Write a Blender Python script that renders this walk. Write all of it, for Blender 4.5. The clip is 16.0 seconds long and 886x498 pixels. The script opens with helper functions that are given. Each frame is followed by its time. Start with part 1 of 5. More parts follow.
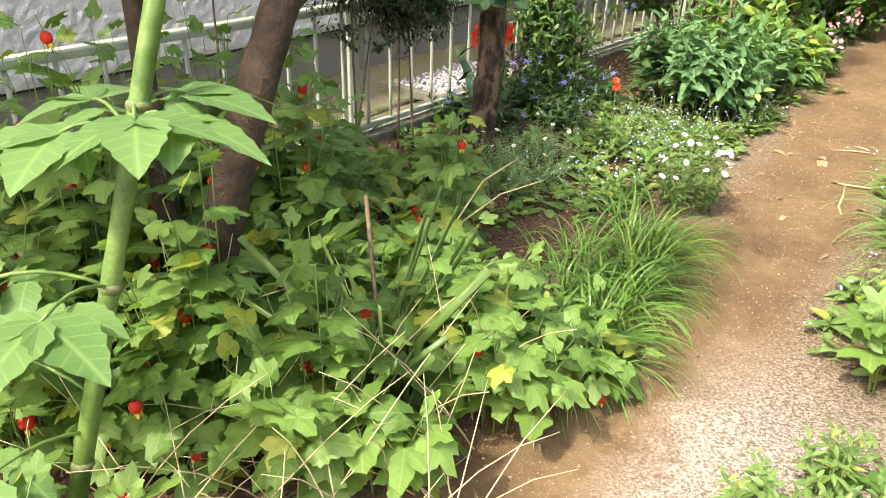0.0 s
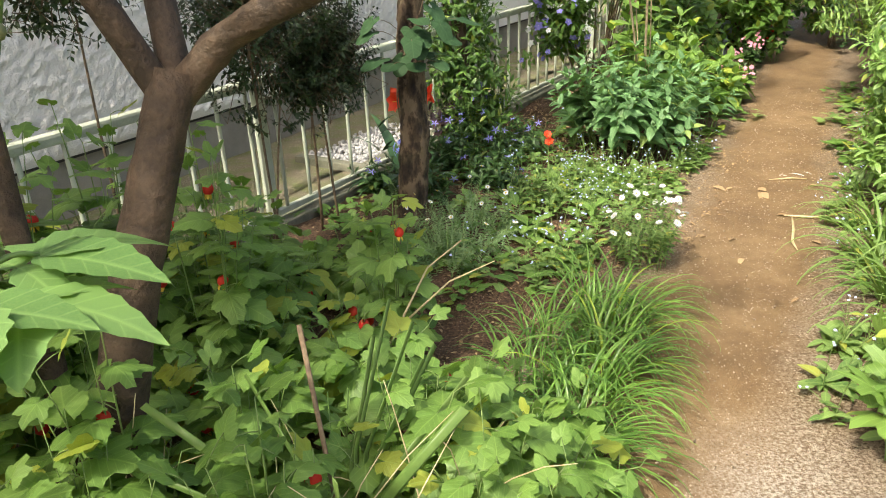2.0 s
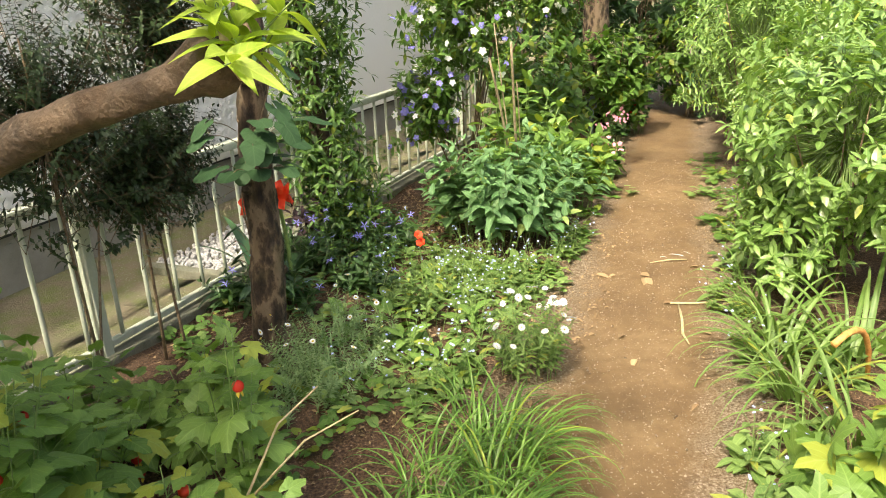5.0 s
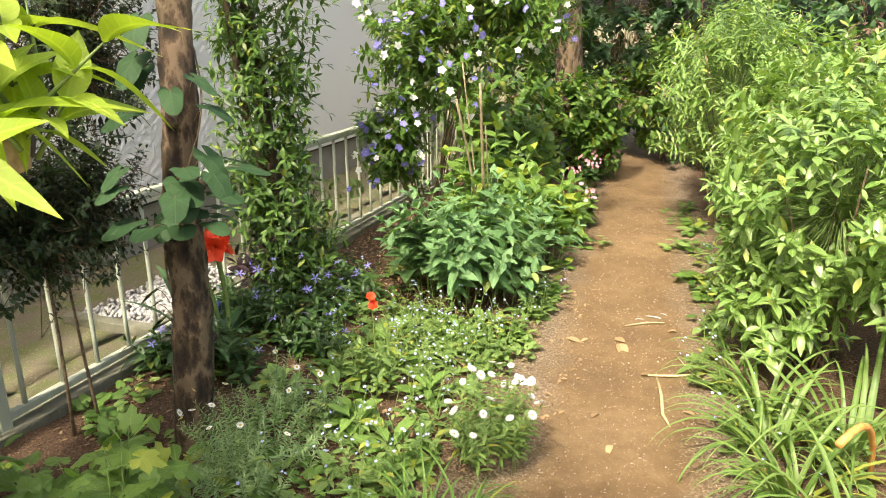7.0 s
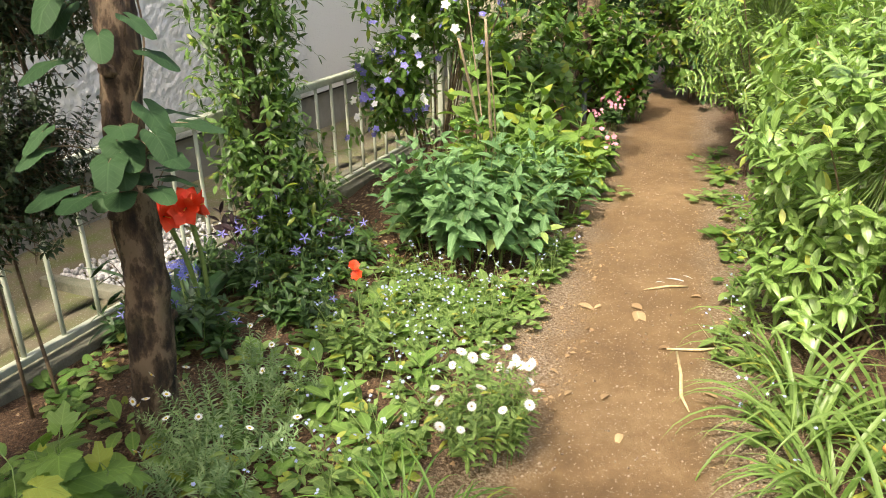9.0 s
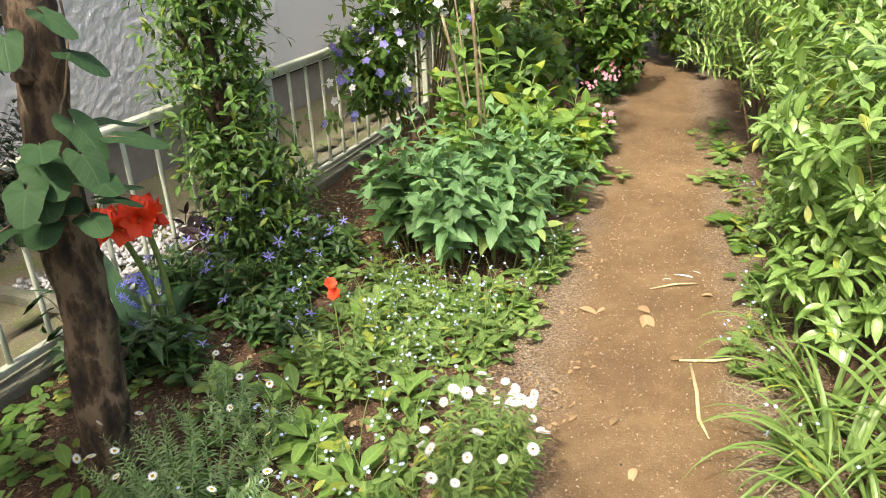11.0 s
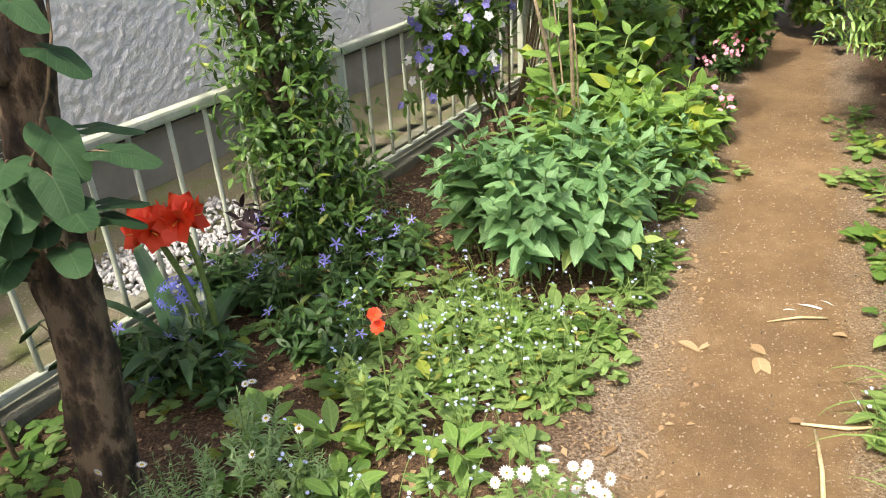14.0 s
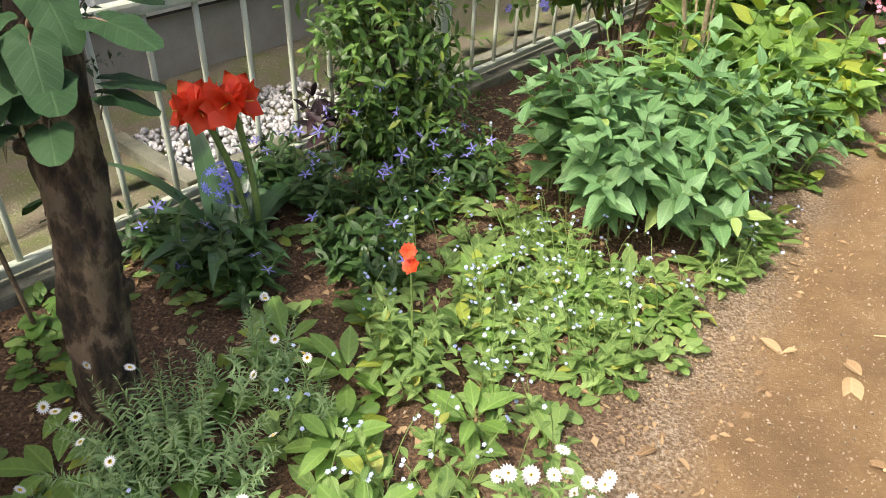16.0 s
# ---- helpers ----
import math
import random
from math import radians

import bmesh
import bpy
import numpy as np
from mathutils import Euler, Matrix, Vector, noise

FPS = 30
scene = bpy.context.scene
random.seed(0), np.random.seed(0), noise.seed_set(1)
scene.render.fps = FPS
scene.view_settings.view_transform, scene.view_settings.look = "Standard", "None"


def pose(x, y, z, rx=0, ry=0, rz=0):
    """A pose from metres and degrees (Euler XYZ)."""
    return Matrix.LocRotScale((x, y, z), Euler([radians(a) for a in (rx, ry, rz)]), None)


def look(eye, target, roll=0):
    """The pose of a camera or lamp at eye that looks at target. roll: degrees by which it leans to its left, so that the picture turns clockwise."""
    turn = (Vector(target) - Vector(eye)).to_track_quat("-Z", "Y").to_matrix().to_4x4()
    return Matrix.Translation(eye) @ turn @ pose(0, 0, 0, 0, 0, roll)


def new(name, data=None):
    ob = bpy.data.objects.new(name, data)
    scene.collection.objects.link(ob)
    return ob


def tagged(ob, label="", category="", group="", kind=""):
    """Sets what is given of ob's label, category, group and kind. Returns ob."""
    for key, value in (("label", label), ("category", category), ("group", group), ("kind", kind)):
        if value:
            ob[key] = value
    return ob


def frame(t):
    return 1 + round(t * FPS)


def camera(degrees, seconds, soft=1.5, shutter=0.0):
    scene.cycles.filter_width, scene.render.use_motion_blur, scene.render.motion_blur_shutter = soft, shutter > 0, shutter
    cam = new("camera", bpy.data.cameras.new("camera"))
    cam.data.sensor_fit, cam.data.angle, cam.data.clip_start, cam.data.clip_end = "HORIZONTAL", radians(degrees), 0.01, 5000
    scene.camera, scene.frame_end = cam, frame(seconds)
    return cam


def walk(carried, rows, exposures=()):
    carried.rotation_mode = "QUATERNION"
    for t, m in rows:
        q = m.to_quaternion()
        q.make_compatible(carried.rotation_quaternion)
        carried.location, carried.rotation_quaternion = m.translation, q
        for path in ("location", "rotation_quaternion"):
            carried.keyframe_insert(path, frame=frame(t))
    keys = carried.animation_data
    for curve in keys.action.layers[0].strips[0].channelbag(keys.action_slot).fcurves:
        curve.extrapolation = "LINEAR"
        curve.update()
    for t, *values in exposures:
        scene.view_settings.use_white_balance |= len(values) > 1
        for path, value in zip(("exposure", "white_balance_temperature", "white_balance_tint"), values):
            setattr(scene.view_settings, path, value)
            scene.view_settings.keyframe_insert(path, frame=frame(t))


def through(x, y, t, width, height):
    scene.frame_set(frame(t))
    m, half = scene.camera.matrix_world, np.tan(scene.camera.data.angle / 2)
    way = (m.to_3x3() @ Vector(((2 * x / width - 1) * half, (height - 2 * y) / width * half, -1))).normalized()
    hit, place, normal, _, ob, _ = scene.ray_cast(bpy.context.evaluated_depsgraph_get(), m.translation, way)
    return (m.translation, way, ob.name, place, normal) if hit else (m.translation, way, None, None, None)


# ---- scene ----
cam = camera(62.6, 16.0, 1.0)
PATH = [
    (0, (0.36, -0.028, 1.484), (0.185, 1.725, 0.537), 1.9),
    (0.5, (0.305, 0.06, 1.492), (0.198, 1.849, 0.602), 1.0),
    (1, (0.296, 0.148, 1.489), (0.169, 1.959, 0.65), -1.2),
    (1.5, (0.285, 0.27, 1.485), (0.212, 2.075, 0.627), -2.2),
    (2, (0.279, 0.341, 1.485), (0.298, 2.159, 0.651), -2.2),
    (2.5, (0.277, 0.388, 1.486), (0.406, 2.185, 0.618), -1.8),
    (3, (0.282, 0.474, 1.506), (0.569, 2.262, 0.657), -3.1),
    (3.5, (0.274, 0.562, 1.521), (0.655, 2.367, 0.749), -3.4),
    (3.7, (0.267, 0.601, 1.517), (0.677, 2.399, 0.741), -3.5),
    (5.8, (0.547, 0.851, 1.524), (0.841, 2.731, 0.909), -2.0),
    (6, (0.565, 0.886, 1.52), (0.888, 2.763, 0.908), -1.6),
    (6.5, (0.547, 1.027, 1.533), (0.901, 2.899, 0.924), -1.1),
    (7, (0.536, 1.12, 1.533), (0.959, 2.981, 0.936), -0.3),
    (7.5, (0.603, 1.218, 1.511), (0.977, 3.081, 0.886), -0.8),
    (8, (0.651, 1.275, 1.508), (1.011, 3.14, 0.882), -1.2),
    (8.2, (0.673, 1.325, 1.502), (1.035, 3.17, 0.821), -1.0),
    (10.3, (0.806, 1.565, 1.531), (1.099, 3.38, 0.744), -2.2),
    (10.5, (0.815, 1.621, 1.534), (1.136, 3.426, 0.734), -2.1),
    (11, (0.814, 1.763, 1.537), (1.169, 3.544, 0.698), -2.4),
    (11.5, (0.83, 1.843, 1.526), (1.216, 3.613, 0.68), -2.9),
    (12, (0.855, 1.915, 1.53), (1.194, 3.693, 0.68), -2.8),
    (12.5, (0.901, 2.014, 1.534), (1.155, 3.812, 0.696), -2.4),
    (13, (0.96, 2.111, 1.526), (1.096, 3.901, 0.645), -3.9),
    (13.5, (1.006, 2.171, 1.525), (1.171, 3.949, 0.624), -4.1),
    (14, (0.989, 2.187, 1.525), (1.065, 3.963, 0.609), -3.7),
    (14.5, (1.002, 2.209, 1.503), (0.997, 3.936, 0.495), -2.3),
    (15, (1.047, 2.269, 1.482), (1.007, 3.966, 0.425), -1.3),
    (15.5, (1.097, 2.364, 1.464), (0.986, 4.027, 0.358), 1.6),
    (16, (1.11, 2.473, 1.475), (0.921, 4.103, 0.331), 2.1),
]
walk(cam, [(t, look(eye, target, roll)) for t, eye, target, roll in PATH], [(0.0, 1.45, 6700.0, 10.0), (0.5, 1.3, 6800.0, 6.0), (1.5, 1.3, 6800.0, 6.0), (2.5, 1.1, 6900.0, 6.0), (3.5, 1.0, 7000.0, 6.0), (6.0, 1.5, 7300.0, 6.0), (8.0, 1.25, 7200.0, 10.0), (12.0, 1.2, 6750.0, 10.0), (16.0, 1.2, 6600.0, 12.0)])


# ---- light ----
U, N = Vector((0.541, 0.841, 0)), Vector((0.841, -0.541, 0))


def P(s, d, z=0.0):
    """A place from its distance along the fence, across from it, and its height."""
    return U * s + N * d + Vector((0, 0, z))


RZ = -math.atan2(0.541, 0.841)
world = bpy.data.worlds.new("sky")
scene.world = world
world.use_nodes = True
wn = world.node_tree
sky = wn.nodes.new("ShaderNodeTexSky")
sky.sky_type, sky.sun_disc = "NISHITA", False
sky.sun_elevation, sky.sun_rotation = radians(54), math.atan2(-0.676, -0.736)
sky.air_density, sky.dust_density, sky.ozone_density = 1.0, 8.0, 1.0
wn.links.new(sky.outputs["Color"], wn.nodes["Background"].inputs["Color"])
wn.nodes["Background"].inputs["Strength"].default_value = 0.15
sun = new("sun", bpy.data.lights.new("sun", "SUN"))
sun.data.energy, sun.data.angle, sun.data.color = 2.2, radians(1.4), (1.0, 0.95, 0.86)
sun.matrix_world = look((0, 0, 6), Vector((0, 0, 6)) + Vector((0.676 * 0.588, 0.736 * 0.588, -0.809)))


# ---- materials ----
def nodes(name):
    m = bpy.data.materials.new(name)
    m.use_nodes = True
    return m, m.node_tree, m.node_tree.nodes["Principled BSDF"]


def add(nt, kind, **values):
    n = nt.nodes.new(kind)
    for k, v in values.items():
        n.inputs[k].default_value = v
    return n


def ramp(nt, fac, stops):
    r = nt.nodes.new("ShaderNodeValToRGB")
    el = r.color_ramp.elements
    while len(el) < len(stops):
        el.new(0.5)
    for e, (p, c) in zip(el, stops):
        e.position, e.color = p, (*c, 1)
    nt.links.new(fac, r.inputs["Fac"])
    return r.outputs["Color"]


def mix(nt, fac, a, b, blend="MIX"):
    m = nt.nodes.new("ShaderNodeMix")
    m.data_type, m.blend_type = "RGBA", blend
    for sock, v in ((m.inputs["Factor"], fac), (m.inputs["A"], a), (m.inputs["B"], b)):
        if isinstance(v, bpy.types.NodeSocket):
            nt.links.new(v, sock)
        elif isinstance(v, (int, float)):
            sock.default_value = v
        else:
            sock.default_value = (*v, 1)
    return [o for o in m.outputs if o.type == "RGBA"][0]


def calc(nt, op, a, b=0.0, clamp=False):
    m = nt.nodes.new("ShaderNodeMath")
    m.operation, m.use_clamp = op, clamp
    for sock, v in ((m.inputs[0], a), (m.inputs[1], b)):
        if isinstance(v, bpy.types.NodeSocket):
            nt.links.new(v, sock)
        else:
            sock.default_value = v
    return m.outputs[0]


def noise_tex(nt, scale, detail=4, rough=0.55, coord="Object"):
    tc = nt.nodes.new("ShaderNodeTexCoord")
    n = add(nt, "ShaderNodeTexNoise", Scale=scale, Detail=detail, Roughness=rough)
    nt.links.new(tc.outputs[coord], n.inputs["Vector"])
    return n.outputs["Fac"]


def bump(nt, bsdf, height, strength, dist):
    b = add(nt, "ShaderNodeBump", Strength=strength, Distance=dist)
    nt.links.new(height, b.inputs["Height"])
    nt.links.new(b.outputs["Normal"], bsdf.inputs["Normal"])
    return b


def leaf_mat(name, dark, light, rough=0.45, through=0.3, vein=0.35, ribs=7.0, spots=0.0, yellow=0.12, spec=0.4):
    """Leaf: two greens per leaf, paler ribs by the leaf's own lengthwise coordinates, blotches, light passing through."""
    m, nt, b = nodes(name)
    info, geo = nt.nodes.new("ShaderNodeObjectInfo"), nt.nodes.new("ShaderNodeNewGeometry")
    rnd = calc(nt, "FRACT", calc(nt, "ADD", info.outputs["Random"], geo.outputs["Random Per Island"]))
    col = mix(nt, rnd, dark, light)
    old = calc(nt, "MULTIPLY", calc(nt, "GREATER_THAN", calc(nt, "FRACT", calc(nt, "MULTIPLY", rnd, 7.31)), 1 - yellow), 0.6)
    col = mix(nt, old, col, (light[0] * 1.9 + 0.03, light[1] * 1.25, light[2] * 0.6))
    uv = nt.nodes.new("ShaderNodeUVMap")
    sep = nt.nodes.new("ShaderNodeSeparateXYZ")
    nt.links.new(uv.outputs["UV"], sep.inputs[0])
    au = calc(nt, "ABSOLUTE", sep.outputs["X"])
    mid = calc(nt, "SUBTRACT", 1.0, calc(nt, "MULTIPLY", au, 30.0), True)
    tri = calc(nt, "PINGPONG", calc(nt, "SUBTRACT", calc(nt, "MULTIPLY", sep.outputs["Y"], ribs), calc(nt, "MULTIPLY", au, ribs * 0.9)), 0.5)
    rib = calc(nt, "SUBTRACT", 1.0, calc(nt, "MULTIPLY", tri, 9.0), True)
    lines = calc(nt, "MAXIMUM", mid, calc(nt, "MULTIPLY", rib, 0.6))
    blot = noise_tex(nt, 45.0, 3)
    col = mix(nt, calc(nt, "MULTIPLY", calc(nt, "SUBTRACT", blot, 0.35, True), 0.9), col, (light[0] * 1.15, light[1] * 1.1, light[2]))
    col = mix(nt, calc(nt, "MULTIPLY", lines, vein), col, (light[0] * 1.7 + 0.04, light[1] * 1.5 + 0.05, light[2] * 1.5 + 0.03))
    if spots:
        sp = calc(nt, "GREATER_THAN", noise_tex(nt, 90.0, 2), 0.68)
        col = mix(nt, calc(nt, "MULTIPLY", sp, spots), col, (0.16, 0.12, 0.05))
    nt.links.new(col, b.inputs["Base Color"])
    b.inputs["Roughness"].default_value = rough
    b.inputs["Specular IOR Level"].default_value = spec
    h = calc(nt, "ADD", calc(nt, "MULTIPLY", lines, -0.6), calc(nt, "MULTIPLY", noise_tex(nt, 120.0, 2), 0.5))
    bump(nt, b, h, 0.5, 0.0015)
    tr = nt.nodes.new("ShaderNodeBsdfTranslucent")
    nt.links.new(mix(nt, 1.0, col, (1.25, 1.3, 0.55), "MULTIPLY"), tr.inputs["Color"])
    ms = add(nt, "ShaderNodeMixShader", Fac=through)
    nt.links.new(b.outputs[0], ms.inputs[1])
    nt.links.new(tr.outputs[0], ms.inputs[2])
    nt.links.new(ms.outputs[0], nt.nodes["Material Output"].inputs["Surface"])
    return m


def plain_mat(name, a, c, scale=20.0, rough=0.6, depth=0.3, dist=0.003, metal=0.0, fine=120.0):
    """Two tones in coarse and fine noise, with relief."""
    m, nt, b = nodes(name)
    info = nt.nodes.new("ShaderNodeObjectInfo")
    n1, n2 = noise_tex(nt, scale, 5), noise_tex(nt, fine, 4)
    f = calc(nt, "ADD", calc(nt, "MULTIPLY", n1, 0.7), calc(nt, "MULTIPLY", n2, 0.3))
    f = calc(nt, "ADD", calc(nt, "MULTIPLY", calc(nt, "SUBTRACT", f, 0.36), 3.2), calc(nt, "MULTIPLY", calc(nt, "SUBTRACT", info.outputs["Random"], 0.5), 0.3), True)
    nt.links.new(mix(nt, f, a, c), b.inputs["Base Color"])
    b.inputs["Roughness"].default_value, b.inputs["Metallic"].default_value = rough, metal
    bump(nt, b, f, depth, dist)
    return m


def petal_mat(name, a, c, through=0.3):
    m, nt, b = nodes(name)
    info, geo = nt.nodes.new("ShaderNodeObjectInfo"), nt.nodes.new("ShaderNodeNewGeometry")
    rnd = calc(nt, "FRACT", calc(nt, "ADD", info.outputs["Random"], geo.outputs["Random Per Island"]))
    col = mix(nt, calc(nt, "MULTIPLY", calc(nt, "ADD", rnd, noise_tex(nt, 60.0)), 0.5), a, c)
    nt.links.new(col, b.inputs["Base Color"])
    b.inputs["Roughness"].default_value = 0.55
    tr = nt.nodes.new("ShaderNodeBsdfTranslucent")
    nt.links.new(col, tr.inputs["Color"])
    ms = add(nt, "ShaderNodeMixShader", Fac=through)
    nt.links.new(b.outputs[0], ms.inputs[1])
    nt.links.new(tr.outputs[0], ms.inputs[2])
    nt.links.new(ms.outputs[0], nt.nodes["Material Output"].inputs["Surface"])
    return m


L_ABU = leaf_mat("abutilon_leaf", (0.095, 0.19, 0.035), (0.205, 0.335, 0.08), 0.42, 0.34, 0.3, 5.0, 0.25, 0.09)
L_DAHLIA = leaf_mat("tree_dahlia_leaf", (0.095, 0.19, 0.055), (0.16, 0.28, 0.09), 0.42, 0.3, 0.4, 6.0, 0.0, 0.0)
L_MINT = leaf_mat("mint_leaf", (0.08, 0.18, 0.068), (0.16, 0.30, 0.125), 0.5, 0.25, 0.35, 8.0, 0.0, 0.03)
L_BUSH = leaf_mat("glossy_bush_leaf", (0.085, 0.18, 0.035), (0.25, 0.39, 0.12), 0.27, 0.25, 0.25, 6.0, 0.0, 0.04, 0.7)
L_HYD = leaf_mat("broad_leaf", (0.11, 0.22, 0.045), (0.20, 0.33, 0.08), 0.45, 0.35, 0.35, 6.0)
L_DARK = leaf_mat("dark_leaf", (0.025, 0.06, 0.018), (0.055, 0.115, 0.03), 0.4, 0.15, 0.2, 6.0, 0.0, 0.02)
L_TINY = leaf_mat("tiny_dark_leaf", (0.02, 0.036, 0.014), (0.05, 0.085, 0.03), 0.35, 0.1, 0.1, 5.0, 0.0, 0.0)
L_VINE = leaf_mat("vine_leaf", (0.05, 0.12, 0.02), (0.13, 0.24, 0.05), 0.4, 0.3, 0.2, 6.0)
# Vine green darkened: the climber's inner shade put into the leaf colour.
L_CLIMB = leaf_mat("shaded_climber_leaf", (0.03, 0.075, 0.016), (0.07, 0.14, 0.03), 0.4, 0.2, 0.2, 6.0, 0.0, 0.03)
L_IVY = leaf_mat("round_vine_leaf", (0.02, 0.05, 0.02), (0.042, 0.09, 0.038), 0.6, 0.12, 0.25, 5.0, 0.0, 0.0, 0.15)
L_GRASS = leaf_mat("grass_blade", (0.03, 0.10, 0.015), (0.17, 0.31, 0.06), 0.3, 0.25, 0.1, 1.0, 0.0, 0.05)
L_LILY = leaf_mat("daylily_blade", (0.075, 0.16, 0.03), (0.18, 0.28, 0.08), 0.38, 0.3, 0.15, 1.0, 0.0, 0.05)
L_STRAP = leaf_mat("dark_strap_leaf", (0.035, 0.09, 0.035), (0.06, 0.13, 0.05), 0.3, 0.12, 0.2, 1.0, 0.0, 0.0, 0.6)
L_BED = leaf_mat("ground_cover_leaf", (0.08, 0.16, 0.04), (0.22, 0.33, 0.10), 0.5, 0.3, 0.3, 6.0, 0.1, 0.05)
L_PURPLE = leaf_mat("purple_black_leaf", (0.018, 0.010, 0.014), (0.045, 0.024, 0.030), 0.35, 0.1, 0.2, 6.0, 0.0, 0.0)
L_SILVER = leaf_mat("silvery_needle_leaf", (0.15, 0.26, 0.11), (0.27, 0.39, 0.19), 0.55, 0.25, 0.1, 1.0, 0.0, 0.0)
L_SHOOT = leaf_mat("fresh_shoot_leaf", (0.27, 0.40, 0.04), (0.40, 0.52, 0.09), 0.4, 0.4, 0.3, 6.0, 0.0, 0.0)
# Darker greens with the shade of the garden's end put into the colour.
L_FAR = leaf_mat("shade_toned_leaf", (0.03, 0.075, 0.03), (0.07, 0.15, 0.05), 0.5, 0.2, 0.2, 6.0, 0.0, 0.02)
L_DEAD = leaf_mat("dead_leaf", (0.15, 0.09, 0.045), (0.38, 0.27, 0.15), 0.7, 0.1, 0.3, 7.0, 0.3, 0.0)
M_STEM = plain_mat("green_stem", (0.10, 0.17, 0.04), (0.20, 0.28, 0.08), 40, 0.5)
M_STEMB = plain_mat("brown_stem", (0.09, 0.06, 0.035), (0.24, 0.17, 0.10), 40, 0.75)
M_STALK = plain_mat("green_stalk", (0.08, 0.15, 0.03), (0.20, 0.31, 0.075), 16, 0.4, 0.2, 0.002)
M_NODE = plain_mat("stalk_node", (0.10, 0.12, 0.05), (0.22, 0.24, 0.10), 60, 0.7)
M_STRAW = plain_mat("straw", (0.42, 0.33, 0.17), (0.66, 0.56, 0.34), 60, 0.6)
M_ORANGE = plain_mat("dry_orange_stalk", (0.45, 0.17, 0.04), (0.70, 0.38, 0.12), 30, 0.6)
M_TRUNK = plain_mat("smooth_bark", (0.028, 0.018, 0.010), (0.11, 0.072, 0.042), 11, 0.75, 0.8, 0.012, 0, 60)
M_CANE = plain_mat("dry_cane", (0.24, 0.18, 0.11), (0.46, 0.37, 0.25), 30, 0.7)
M_CUT = plain_mat("cut_wood", (0.30, 0.22, 0.13), (0.48, 0.38, 0.25), 60, 0.8)
M_FENCE = plain_mat("cream_paint", (0.42, 0.46, 0.36), (0.56, 0.59, 0.48), 9, 0.4, 0.1, 0.001)
M_RAIL = plain_mat("weathered_rail_paint", (0.34, 0.37, 0.29), (0.54, 0.57, 0.46), 12, 0.55, 0.15, 0.001)
M_KERB = plain_mat("mossy_concrete", (0.10, 0.105, 0.07), (0.25, 0.24, 0.18), 9, 0.9, 0.7, 0.006, 0, 150)
M_BASE = plain_mat("foundation_concrete", (0.20, 0.19, 0.165), (0.31, 0.295, 0.26), 5, 0.9, 0.3, 0.004, 0, 150)
# Near-black that stands for shadow below the stucco.
M_BLACK = plain_mat("shadow_line_black", (0.015, 0.015, 0.015), (0.03, 0.03, 0.03), 20, 0.6)
M_STONE = plain_mat("white_gravel_stone", (0.22, 0.22, 0.22), (0.54, 0.53, 0.52), 25, 0.7, 0.4, 0.003)
M_PEB = plain_mat("pebble", (0.17, 0.11, 0.07), (0.48, 0.39, 0.29), 60, 0.8, 0.3, 0.002)
M_POT = plain_mat("blue_grey_plastic", (0.12, 0.16, 0.19), (0.19, 0.24, 0.27), 20, 0.5)
F_RED = petal_mat("red_petal", (0.62, 0.015, 0.01), (0.78, 0.06, 0.03))
F_SCARLET = petal_mat("scarlet_petal", (0.78, 0.04, 0.012), (0.88, 0.12, 0.04), 0.4)
F_SQUILL = petal_mat("deep_blue_petal", (0.16, 0.19, 0.72), (0.30, 0.33, 0.85))
F_ORANGE = petal_mat("orange_petal", (0.78, 0.045, 0.012), (0.84, 0.11, 0.03))
F_YELLOW = petal_mat("yellow_petal", (0.75, 0.50, 0.03), (0.85, 0.65, 0.10))
F_WHITE = petal_mat("white_petal", (0.78, 0.79, 0.80), (0.86, 0.86, 0.84))
F_BLUE = petal_mat("blue_violet_petal", (0.20, 0.18, 0.62), (0.36, 0.34, 0.80))
F_PALE = petal_mat("pale_blue_petal", (0.34, 0.42, 0.76), (0.56, 0.64, 0.86))
F_PINK = petal_mat("pink_petal", (0.72, 0.22, 0.35), (0.85, 0.45, 0.52))


